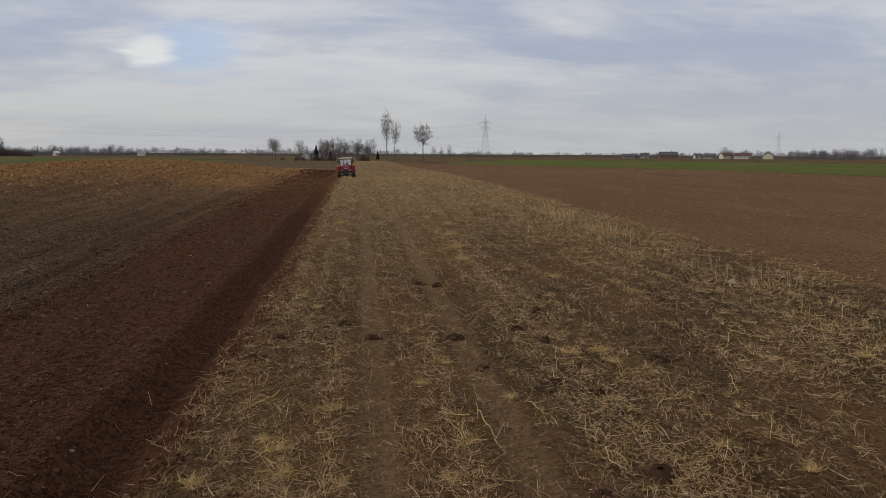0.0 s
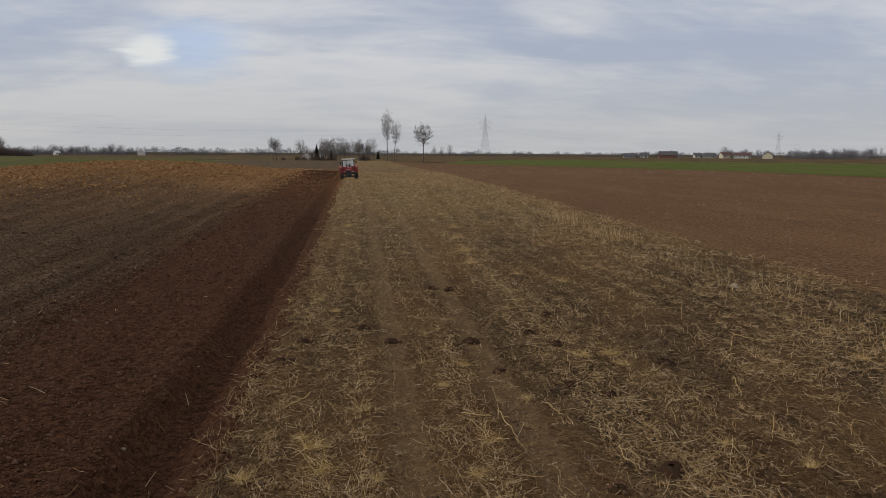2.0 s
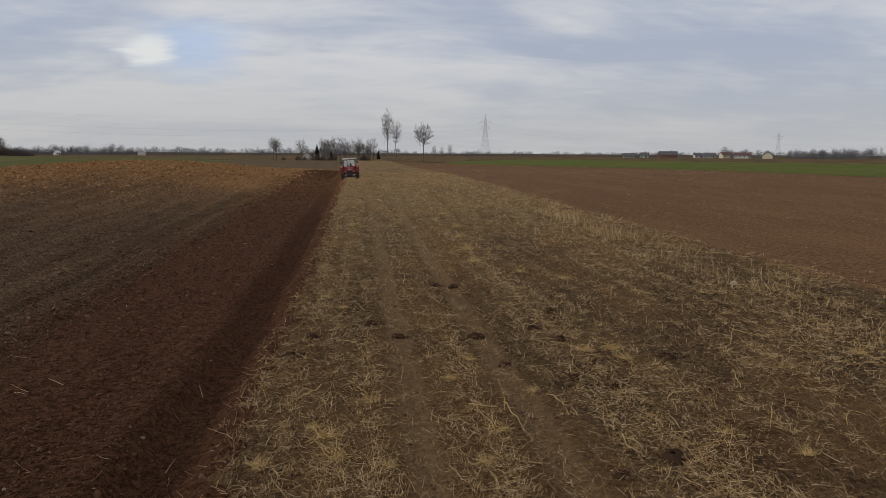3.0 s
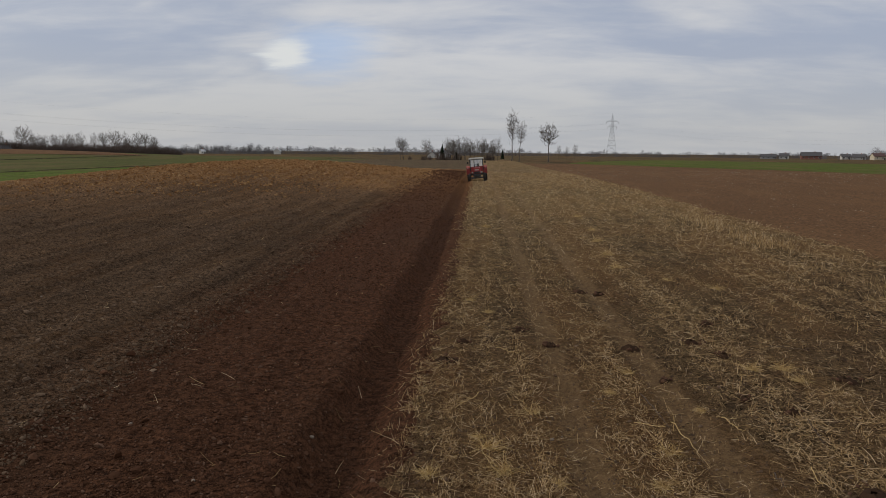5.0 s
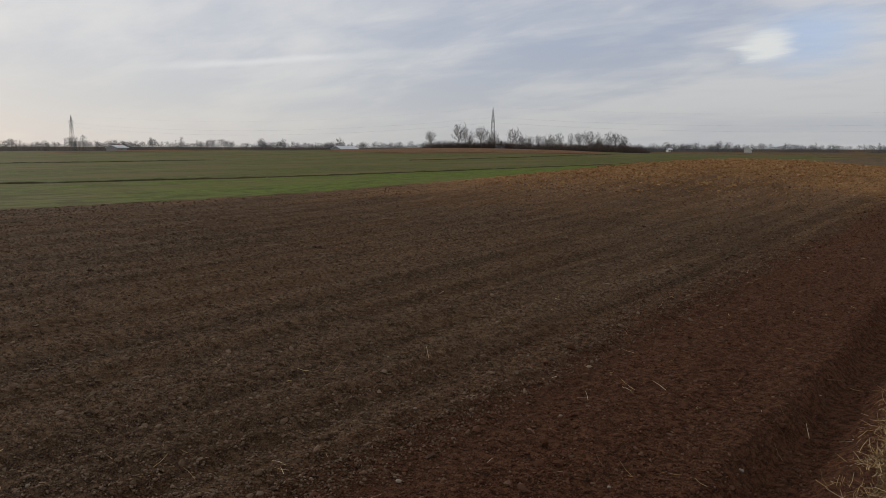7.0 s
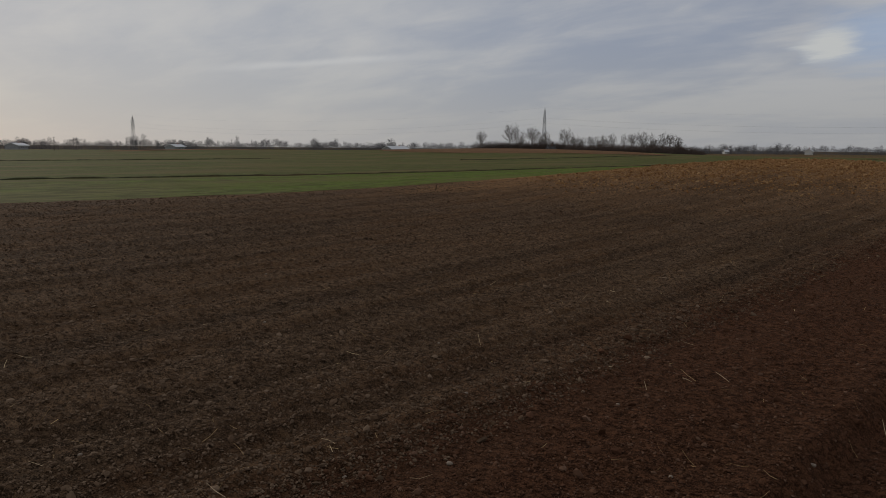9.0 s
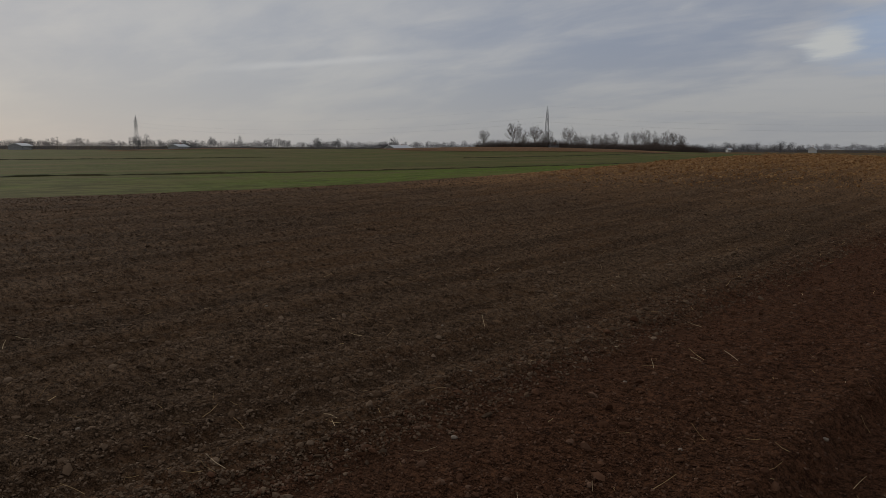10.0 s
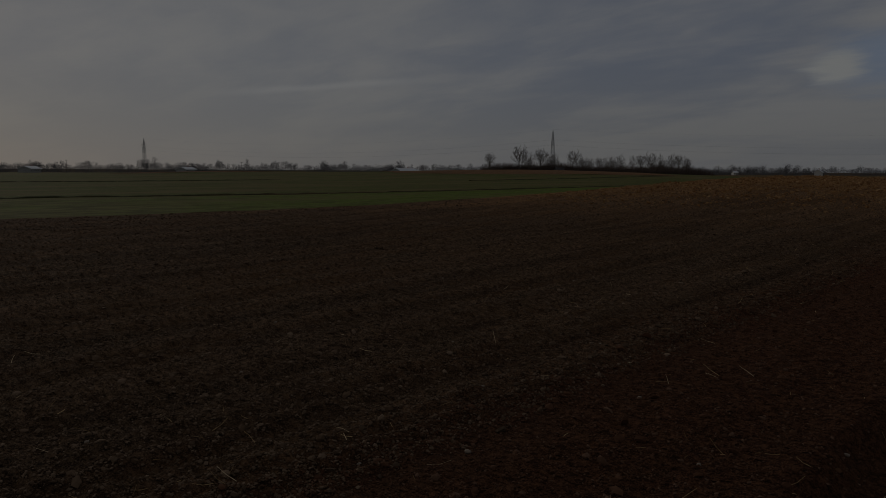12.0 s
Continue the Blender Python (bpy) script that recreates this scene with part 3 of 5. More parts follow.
def conifer_mesh(name, seed, h):
    """Whorls of drooping needle sprays round a stem."""
    rng = random.Random(seed)
    vs, fs = [], []
    k = 0.05
    while k < 1:
        r = h * 0.24 * (1 - k) ** 0.8 + 0.1
        for s in range(int(9 + 12 * (1 - k))):
            a, l = rng.uniform(0, 6.283), r * rng.uniform(0.6, 1.15)
            o = Vector((0, 0, h * (k + rng.uniform(-0.015, 0.015))))
            e = o + Vector((math.cos(a) * l, math.sin(a) * l, -l * rng.uniform(0.1, 0.5)))
            limb(vs, fs, [o, o.lerp(e, 0.5) + Vector((0, 0, 0.12 * l)), e], [0.10, 0.26 * (1 - k * 0.6), 0.04], 3)
        k += 0.035
    return mesh_of(name, vs, fs, M["conifer"])


def polar(az, dist):
    b = bearing(az)
    return b.x * dist, b.y * dist


TALL = [tree_meshes("tall_tree", 11, 21.8, 0.27, 2.9, 0.36, twig=0.018, boughs=340, lean=0.006),
        tree_meshes("tall_tree", 14, 17.6, 0.22, 2.4, 0.40, twig=0.018, boughs=210, lean=0.075)]
ROUND = [tree_meshes("round_tree", 21 + i, 10.0, 0.19, (2.8, 3.1, 3.1)[i], 0.42 - 0.08 * i, stems=(1, 2, 1)[i], tall=0.6, twig=0.020) for i in range(3)]
SLIM = [tree_meshes("slim_tree", 31 + i, 10.5, 0.16, 2.1, 0.2, boughs=200, tall=0.7, twig=0.015) for i in range(3)]


LIGHT = [tree_meshes("far_tree", 71 + i, 9.0, 0.2, 3.3, 0.18, "far_haze_bark", boughs=120, twig=0.03, tall=0.5) for i in range(4)]


def build_trees():
    plant(TALL[0], 11.6, 314, "tall bare poplar with a high narrow crown", 0.95, 20, "roadside trees")
    plant(TALL[1], 14.7, 315, "tall bare leaning poplar beside its taller neighbour", 0.95, 10, "roadside trees")
    plant(ROUND[0], 27.5, 321, "bare round-crowned tree standing alone at the field's edge", 1.6, 0, "roadside trees")
    # the copse at the farm beyond the hump
    lab = "bare deciduous tree of the farm copse"
    for x, y, k, which in ((-38.4, 340, 1.0, 0), (-37.0, 341, 0.9, 1), (-26.6, 345, 0.95, 2)):
        plant(ROUND[which], x, y, "bare spreading tree on the field's edge before the farm", k, x * 40, "field edge trees")
    rng = random.Random(5)
    for k in range(19):
        x = -17.5 + 23.5 * k / 18 + rng.uniform(-0.8, 0.8)
        plant(rng.choice(SLIM + ROUND[1:]), x, rng.uniform(322, 352), lab, rng.uniform(0.66, 0.98), rng.uniform(0, 360), "farm copse")
    for x, k in ((33, 0.55), (36.5, 0.5), (40, 0.6)):
        plant(SLIM[1], x * 1.25, 410, "small bare tree by the far lane", k * 1.3, x * 9, "lane trees")
    cone = [conifer_mesh("conifer_sprays", 3 + i, 9.0) for i in range(2)]
    spots = [(-19.0, 338, 0.8), (-13.2, 350, 0.55), (10.2, 405, 0.58)]
    for az, d, k in ((33.45, 480, 0.9), (33.1, 478, 0.7), (31.0, 470, 0.6), (30.6, 470, 0.55)):
        spots.append((*polar(az, d), k))
    for i, (x, y, k) in enumerate(spots):
        t = new("conifer")
        t.matrix_world = pose(x, y, float(land(x, y)) - 0.1, 0, 0, 50 * i)
        t.scale = (k, k, k)
        part("trunk", tube(0.16, 9.0, (0, 0, 4.3), r2=0.03, seg=8), M["bark"], t)
        part("crown", cone[i % 2], None, t)
        tagged(t, "dark evergreen conifer among bare trees", "tree", "conifers")
    bush = [brush_mesh("shoots", 40 + i, 1.7, 1.2, 3.2, 90, M["brush"]) for i in range(2)]
    for i, (x, y, k) in enumerate(((-33.5, 336, 0.55), (-27.5, 338, 0.8), (-24.8, 338, 0.7), (-19.5, 330, 1.3), (-16.0, 331, 0.95), (-12.0, 330, 1.2), (1.5, 326, 1.1), (3.2, 327, 0.9))):
        b = new("bush", bush[i % 2])
        b.matrix_world = pose(x, y, float(land(x, y)), 0, 0, 77 * i)
        b.scale = (k, k, k)
        tagged(b, "leafless brown bush at the field's edge", "bush", "field edge bushes")
    # the wood round the left-hand pylon
    for az, d, k, m in ((38.9, 430, 1.0, ROUND[0]), (36.6, 455, 1.45, ROUND[1]), (35.9, 450, 1.1, ROUND[2]), (35.0, 455, 1.3, ROUND[0]), (34.3, 470, 1.15, ROUND[2]),
                        (33.9, 470, 1.1, SLIM[0]), (32.5, 460, 1.25, ROUND[1]), (31.9, 468, 0.9, SLIM[2]), (29.7, 470, 0.95, SLIM[1]), (29.1, 465, 1.05, ROUND[2]),
                        (28.2, 470, 1.0, SLIM[0]), (27.6, 465, 1.05, ROUND[0]), (26.9, 462, 1.15, ROUND[1]), (26.2, 470, 1.05, SLIM[2]), (25.4, 460, 1.1, ROUND[2]),
                        (24.9, 465, 1.05, ROUND[0]), (24.3, 470, 0.85, SLIM[1])):
        x, y = polar(az, d)
        plant(m, x, y, "bare winter tree standing over a thicket", k * 1.2, az * 97, "thicket trees")
    rng = random.Random(19)
    for k in range(46):
        side = k % 2
        az = rng.uniform(17.5, 24.5) if side else rng.uniform(-38.5, -31.0)
        if k % 6 == 5:
            az = rng.uniform(38.0, 74.0)
        x, y = polar(az, rng.uniform(640, 730))
        plant(rng.choice(LIGHT), x, y, "bare tree in a far clump by the village", rng.uniform(0.75, 1.15), rng.uniform(0, 360), "village trees")
    for k in range(17):
        az = rng.uniform(23.8, 36.5)
        x, y = polar(az, rng.uniform(455, 490))
        plant(rng.choice(ROUND + SLIM), x, y, "bare winter tree standing over a thicket", rng.uniform(0.85, 1.15), rng.uniform(0, 360), "thicket trees")
    rng = random.Random(9)
    long_bush = [brush_mesh("thicket_shoots", 60 + i, 6.0, 4.0, 4.6, 420, M["brush"]) for i in range(3)]
    for k in range(34):
        az = 23.0 + 15.3 * k / 33
        x, y = polar(az, rng.uniform(440, 455) if az < 32 else 468)
        b = new("thicket", long_bush[k % 3])
        b.matrix_world = pose(x, y, float(land(x, y)), 0, 0, az + rng.uniform(-15, 15))
        s = rng.uniform(0.95, 1.25) * (0.6 + 0.4 * min((az - 22.8) / 1.5, 1)) * (1.25 if az < 32 else 1.5)
        b.scale = (s, s, s)
        tagged(b, "dense thicket of leafless brown brushwood", "thicket", "thicket")
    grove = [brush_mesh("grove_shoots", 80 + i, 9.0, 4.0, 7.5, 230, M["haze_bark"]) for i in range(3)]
    for k in range(34):
        az = rng.uniform(-39.5, -31.0) if k < 18 else rng.uniform(17.0, 23.5) if k < 28 else rng.uniform(-31, -19)
        x, y = polar(az, rng.uniform(735, 770))
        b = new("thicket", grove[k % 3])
        b.matrix_world = pose(x, y, float(land(x, y)), 0, 0, az + rng.uniform(-20, 20))
        s = rng.uniform(0.6, 1.15) * (0.6 if k >= 28 else 1.0)
        b.scale = (s, s, s)
        tagged(b, "hazy grey grove of bare trees by the village", "thicket", "village groves")


build_trees()


def far_tree(rs, h, w, clear, twigs):
    """A hazy far tree: a stem, and fine shoots that fill a rounded crown; vertices and faces."""
    n = twigs
    u = rs.normal(size=(n, 3))
    u /= np.linalg.norm(u, axis=1, keepdims=True)
    r = rs.rand(n) ** 0.45
    lobes = 1 + 0.28 * np.sin(3 * np.arctan2(u[:, 1], u[:, 0]) + rs.uniform(0, 6)) * (1 - u[:, 2] ** 2)
    c = np.stack([u[:, 0] * w * lobes, u[:, 1] * w * lobes, u[:, 2] * h * (1 - clear) / 2], -1) * r[:, None]
    d = u * [1, 1, 0.5] + [0, 0, 0.75] + rs.normal(0, 0.35, (n, 3))
    d /= np.linalg.norm(d, axis=1, keepdims=True)
    length = h * rs.uniform(0.08, 0.20, n)
    p = c + [0, 0, h * (1 + clear) / 2]
    side = np.cross(d, rs.normal(size=(n, 3)))
    side /= np.linalg.norm(side, axis=1, keepdims=True)
    up = np.cross(d, side)
    rad = rs.uniform(0.05, 0.11, n)[:, None]
    tip = p + d * length[:, None]
    v = np.stack([p + side * rad, p - side * rad * 0.5 + up * rad * 0.87, p - side * rad * 0.5 - up * rad * 0.87, tip], 1).reshape(-1, 3)
    k = (np.arange(n) * 4)[:, None]
    f = np.concatenate([k + [0, 1, 3], k + [1, 2, 3], k + [2, 0, 3]])
    a = np.arange(5) * 2 * np.pi / 5
    stem = np.concatenate([np.stack([np.cos(a) * q, np.sin(a) * q, a * 0 + z], -1) for q, z in ((0.22, -0.4), (0.06, h * 0.8))])
    m = len(v)
    tri = [(m + i, m + (i + 1) % 5, m + 5 + i) for i in range(5)] + [(m + (i + 1) % 5, m + 5 + (i + 1) % 5, m + 5 + i) for i in range(5)]
    return np.concatenate([v, stem]), np.concatenate([f, np.array(tri)])


def build_far_woods():
    """The wooded skyline: light bare trees and undergrowth, far off."""
    rng, rs = random.Random(77), np.random.RandomState(78)
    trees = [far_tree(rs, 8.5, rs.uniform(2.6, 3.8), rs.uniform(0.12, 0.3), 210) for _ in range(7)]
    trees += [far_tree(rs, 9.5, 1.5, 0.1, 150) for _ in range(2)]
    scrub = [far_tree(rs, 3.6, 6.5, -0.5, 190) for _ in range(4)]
    vs, fs, n = [], [], 0

    def put(mesh, az, d, s, sx):
        nonlocal n
        v, f = mesh
        x, y = polar(az, d)
        turn = rng.uniform(0, 6.28)
        c, q = math.cos(turn), math.sin(turn)
        vs.append(np.stack([(v[:, 0] * c - v[:, 1] * q) * s * sx + x, (v[:, 0] * q + v[:, 1] * c) * s * sx + y, v[:, 2] * s + float(land(x, y))], -1))
        fs.append(f + n)
        n += len(v)

    az = -41.0
    while az < 77:
        dense = 0.5 + 0.5 * math.sin(az * 0.9) * math.sin(az * 0.37 + 1)
        low = 0.75 if -27 < az < -3 else 1.0
        d = rng.uniform(740, 960) if az < 40 else rng.uniform(590, 720)
        put(rng.choice(trees), az, d, rng.uniform(0.5, 0.95) * (1.35 if rng.random() < 0.10 else 1) * low, rng.uniform(0.9, 1.3))
        put(rng.choice(scrub), az + rng.uniform(-0.3, 0.3), d - 20, (rng.uniform(0.5, 1.0) + 0.5 * rng.random() ** 3) * (0.7 if low < 1 else 1), rng.uniform(1.0, 1.6))
        az += rng.uniform(0.07, 0.19) * (1.6 - dense)
    me = mesh_of("far_woods", np.concatenate(vs), np.concatenate(fs), M["far_haze_bark"])
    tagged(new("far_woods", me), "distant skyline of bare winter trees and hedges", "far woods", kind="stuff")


build_far_woods()

# ---- power line ----


def strut_mesh(name, sticks, mat, r):
    vs, fs = [], []
    for a, b in sticks:
        a, b = Vector(a), Vector(b)
        limb(vs, fs, [a, b], [r, r], 4)
    return mesh_of(name, vs, fs, mat)


def pylon_meshes():
    """A lattice tower 35 m high: body, three crossarms and strings of insulators."""
    H = 35.0

    def half(z, foot=1.35):
        return foot + (1.1 - foot) * min(z / 24.0, 1) - max(z - 24, 0) * 0.075

    levels = [0, 5, 9.5, 13.5, 17, 20, 22.5, 24.5, 26.5, 28.5, 30.5, 32.5]
    st = []
    for a, b in zip(levels, levels[1:]):
        ca = [Vector((sx * half(a, 4.3), sy * half(a), a)) for sx, sy in ((1, 1), (-1, 1), (-1, -1), (1, -1))]
        cb = [Vector((sx * half(b, 4.3), sy * half(b), b)) for sx, sy in ((1, 1), (-1, 1), (-1, -1), (1, -1))]
        for i in range(4):
            j = (i + 1) % 4
            st += [(ca[i], cb[i]), (ca[i], cb[j]), (ca[j], cb[i]), (cb[i], cb[j])]
    for sx, sy in ((1, 1), (-1, 1), (-1, -1), (1, -1)):
        st.append(((sx * half(32.5), sy * half(32.5), 32.5), (0, 0, H)))
    body = strut_mesh("lattice_body", st, M["steel"], 0.075)
    arms = []
    for z, w in ((24.5, 3.4), (28.5, 4.6)):
        for e in (1, -1):
            s = []
            for q in (half(z), -half(z)):
                s += [((e * half(z), q, z), (e * w, 0, z)), ((e * half(z), q, z + 1.4), (e * w, 0, z))]
            arms.append(strut_mesh("lattice_arm", s, M["steel"], 0.07))
    return body, arms


PYLONS = [polar(64.3, 850), (-336.3, 497.0), (116.2, 680.1), (545.0, 917.0)]


def build_power_line():
    body, arms = pylon_meshes()
    tips = []
    for i, (x, y) in enumerate(PYLONS):
        turn = math.degrees(math.atan2(y, x)) + (30, 6, -90, -90)[i]
        p = new("power_pylon")
        p.matrix_world = pose(x, y, float(land(x, y)), 0, 0, turn) @ Matrix.Scale((1.0, 1.02, 1.12, 0.96)[i], 4)
        part("tower", body, None, p)
        for m in arms:
            part("crossarm", m, None, p)
        tagged(p, "grey lattice steel power pylon with crossarms", "pylon", "power line pylons")
        t = []
        for e, z in ((-3.4, 24.3), (3.4, 24.3), (-4.6, 28.3), (4.6, 28.3), (0, 35.0)):
            q = p.matrix_world @ Vector((e, 0, z - (1.4 if e else 0)))
            t.append(q)
            if e:
                part("insulator", tube(0.12, 1.4, (e, 0, z - 0.7), seg=8), M["wire"], p)
        tips.append(t)
    for s in range(3):
        for a, b in zip(tips[s], tips[s + 1]):
            pts = [a.lerp(b, k / 24) + Vector((0, 0, -9.0 * 4 * (k / 24) * (1 - k / 24))) for k in range(25)]
            vs, fs = [], []
            limb(vs, fs, pts, [0.012] * 25, 3)
            tagged(new("power_cable", mesh_of("power_cable", vs, fs, M["wire"])), "thin sagging power cable between pylons", "cable", "power cables")


build_power_line()


def utility_pole(x, y, h):
    p = new("utility_pole")
    p.matrix_world = pose(x, y, float(land(x, y)) - 0.1, 0, 0, 40)
    part("post", tube(0.16, h, (0, 0, h / 2), r2=0.10, seg=10), M["bark"], p)
    part("crossbar", box(1.5, 0.12, 0.14, (0, 0, h - 0.4), 0.02), M["bark"], p)
    for e in (-0.6, 0, 0.6):
        part("insulator", tube(0.06, 0.22, (e, 0, h - 0.22), seg=8), WHITE_CERAMIC, p)
    tagged(p, "wooden utility pole on the skyline", "utility pole", "utility poles")


WHITE_CERAMIC = plain("white_ceramic", (0.6, 0.6, 0.58), 0.3, 0, 0.1, 9)
for az, d, h in ((57.6, 480, 7.5), (69.3, 480, 8.0), (47.6, 640, 8.0), (22.1, 620, 8.0)):
    utility_pole(*polar(az, d), h)

# ---- houses ----
WALLS = {"white": plain("pale_render", (0.62, 0.60, 0.55), 0.85, 0, 0.3, 1.5), "cream": plain("cream_render", (0.55, 0.49, 0.36), 0.85, 0, 0.3, 1.5),
         "brick": plain("red_brick_wall", (0.24, 0.10, 0.07), 0.9, 0, 0.4, 2), "grey": plain("grey_render", (0.33, 0.33, 0.32), 0.9, 0, 0.4, 1.5)}
ROOFS = {"red": plain("dull_red_tiles", (0.11, 0.055, 0.045), 0.8, 0, 0.4, 2), "dark": plain("dark_roofing", (0.09, 0.082, 0.08), 0.8, 0, 0.3, 2),
         "sheet": plain("pale_sheet_roof", (0.60, 0.60, 0.60), 0.5, 0.1, 0.2, 1)}
PANE = plain("dark_window_glass", (0.03, 0.035, 0.04), 0.1, 0, 0.1, 3)


def house(x, y, w, d, h, rise, wall, roof, label, turn=0, windows=4, chimney=True):
    t = new("house")
    t.matrix_world = pose(x, y, float(land(x, y)) - 0.1, 0, 0, turn)
    part("wall", box(w, d, h, (0, 0, h / 2), 0.04), WALLS[wall], t)
    bm = bmesh.new()
    ov, th = 0.5, 0.25
    prof = [(-d / 2 - ov, h - 0.3), (0, h + rise), (d / 2 + ov, h - 0.3), (d / 2 + ov, h - 0.3 + th), (0, h + rise + th), (-d / 2 - ov, h - 0.3 + th)]
    ends = []
    for sx in (-w / 2 - ov, w / 2 + ov):
        ends.append([bm.verts.new((sx, py, pz)) for py, pz in prof])
    for i in range(6):
        j = (i + 1) % 6
        bm.faces.new((ends[0][i], ends[0][j], ends[1][j], ends[1][i]))
    for e in ends:
        bm.faces.new((e[0], e[1], e[4], e[5]))
        bm.faces.new((e[1], e[2], e[3], e[4]))
    bmesh.ops.recalc_face_normals(bm, faces=bm.faces[:])
    r = part("roof", bm, ROOFS[roof], t)
    for sx in (-w / 2, w / 2 - 0.02):
        gable = bmesh.new()
        gable.faces.new([gable.verts.new((sx, py, pz)) for py, pz in ((-d / 2, h), (d / 2, h), (0, h + rise - 0.05))])
        ext = bmesh.ops.extrude_face_region(gable, geom=gable.faces[:])
        bmesh.ops.translate(gable, verts=[v for v in ext["geom"] if isinstance(v, bmesh.types.BMVert)], vec=(0.02, 0, 0))
        part("gable", gable, WALLS[wall], t)
    if chimney:
        part("chimney", box(0.6, 0.6, 1.6, (w * 0.18, 0, h + rise + 0.4), 0.03), WALLS["brick"], r)
    for k in range(windows):
        px = -w / 2 + w * (k + 0.5) / windows
        wi = part("window", box(1.1, 0.10, 1.2, (px, -d / 2 - 0.03, h * 0.55), 0.02), WALLS["white"], t)
        part("pane", box(0.9, 0.04, 1.0, (px, -d / 2 - 0.09, h * 0.55)), PANE, wi)
    part("door", box(1.0, 0.12, 2.0, (w / 2 - 0.9, -d / 2 - 0.03, 1.0), 0.02), ROOFS["dark"], t)
    return tagged(t, label, "house", "far houses")


def build_houses():
    for az, d, w, dep, h, rise, wall, roof, lab, turn in (
            (-20.6, 700, 12, 8, 2.6, 2.4, "grey", "dark", "low farm building with a wide dark roof", 4),
            (-21.6, 705, 7, 7, 3.4, 2.4, "white", "dark", "pale farm building with a dark roof", -6),
            (-23.3, 680, 15, 8, 3.8, 3.4, "brick", "dark", "long farmhouse of red brick with a dark roof", 6),
            (-25.4, 740, 7, 7, 3.4, 2.2, "white", "dark", "white village house with a dark roof", 12),
            (-26.2, 730, 10, 8, 3.0, 2.6, "grey", "dark", "grey village barn with a dark roof", -6),
            (-27.3, 720, 9, 8, 4.0, 2.8, "cream", "red", "cream village house with a red roof", 25),
            (-28.4, 720, 14, 7, 3.9, 2.4, "white", "red", "long white village house with a red roof", 0),
            (-30.1, 700, 6, 8, 4.0, 3.2, "cream", "dark", "cream gabled house among bare trees", 80),
            (15.6, 720, 6, 6, 3.2, 2.0, "white", "sheet", "pale gabled building before the far woods", 80),
            (21.0, 720, 4, 4.5, 2.3, 1.6, "white", "sheet", "white cottage among bare trees", 30),
            (24.0, 740, 4, 4, 2.2, 1.4, "white", "sheet", "small white shed by the far woods", 10),
            (45.4, 570, 19, 10, 2.4, 2.0, "grey", "sheet", "long barn with a pale sheet-metal roof", 45),
            (33.6, 462, 5, 6, 2.2, 2.4, "grey", "dark", "small grey cottage beneath bare trees", 30),
            (61.5, 580, 15, 8, 2.8, 1.5, "grey", "sheet", "long grey shed on the skyline", 60),
            (71.5, 580, 20, 8, 2.8, 1.5, "grey", "sheet", "long grey shed on the skyline", 70),
            (3.0, 420, 4.5, 6, 2.2, 2.4, "grey", "dark", "dark-roofed farm building half hidden by the copse", 60),
            (3.95, 430, 3.6, 5, 1.6, 2.0, "white", "dark", "small pale farmhouse gable beside the conifers", 85)):
        x, y = polar(az, d)
        if az < -15:
            h, rise = h * 0.8, rise * 0.85
        house(x, y, w, dep, h, rise, wall, roof, lab, turn + az, max(2, int(w / 3.5)))


build_houses()

# ---- loose earth, straw and stones ----
_b = bmesh.new()
bmesh.ops.create_icosphere(_b, subdivisions=1, radius=1.0)
BALL_V = np.array([tuple(v.co) for v in _b.verts])
BALL_F = np.array([[v.index for v in f.verts] for f in _b.faces])
_b.free()


def turns(rs, n):
    """n random rotation matrices."""
    q = rs.normal(size=(n, 4))
    q /= np.linalg.norm(q, axis=1, keepdims=True)
    w, x, y, z = q.T
    return np.stack([np.stack([1 - 2 * (y * y + z * z), 2 * (x * y - z * w), 2 * (x * z + y * w)], -1),
                     np.stack([2 * (x * y + z * w), 1 - 2 * (x * x + z * z), 2 * (y * z - x * w)], -1),
                     np.stack([2 * (x * z - y * w), 2 * (y * z + x * w), 1 - 2 * (x * x + y * y)], -1)], 1)


def scatter(rs, n, x0, x1, r0, r1, lo=-8.0):
    """n places in the strip x0..x1, thinning out with the distance from the working end of the field."""
    r = r0 * (r1 / r0) ** rs.rand(n * 6)
    a = np.radians(rs.uniform(-40, 88, n * 6))
    x, y = -1.0 - r * np.sin(a), r * np.cos(a)
    k = (x > np.maximum(x0, border(y) + 0.5)) & (x < x1) & (y > lo) & (y < 128)
    return x[k][:n], y[k][:n], r[k][:n]


OCT_V = np.array([(1, 0, 0), (-1, 0, 0), (0, 1, 0), (0, -1, 0), (0, 0, 1), (0, 0, -1.0)])
OCT_F = np.array([(0, 2, 4), (2, 1, 4), (1, 3, 4), (3, 0, 4), (2, 0, 5), (1, 2, 5), (3, 1, 5), (0, 3, 5)])


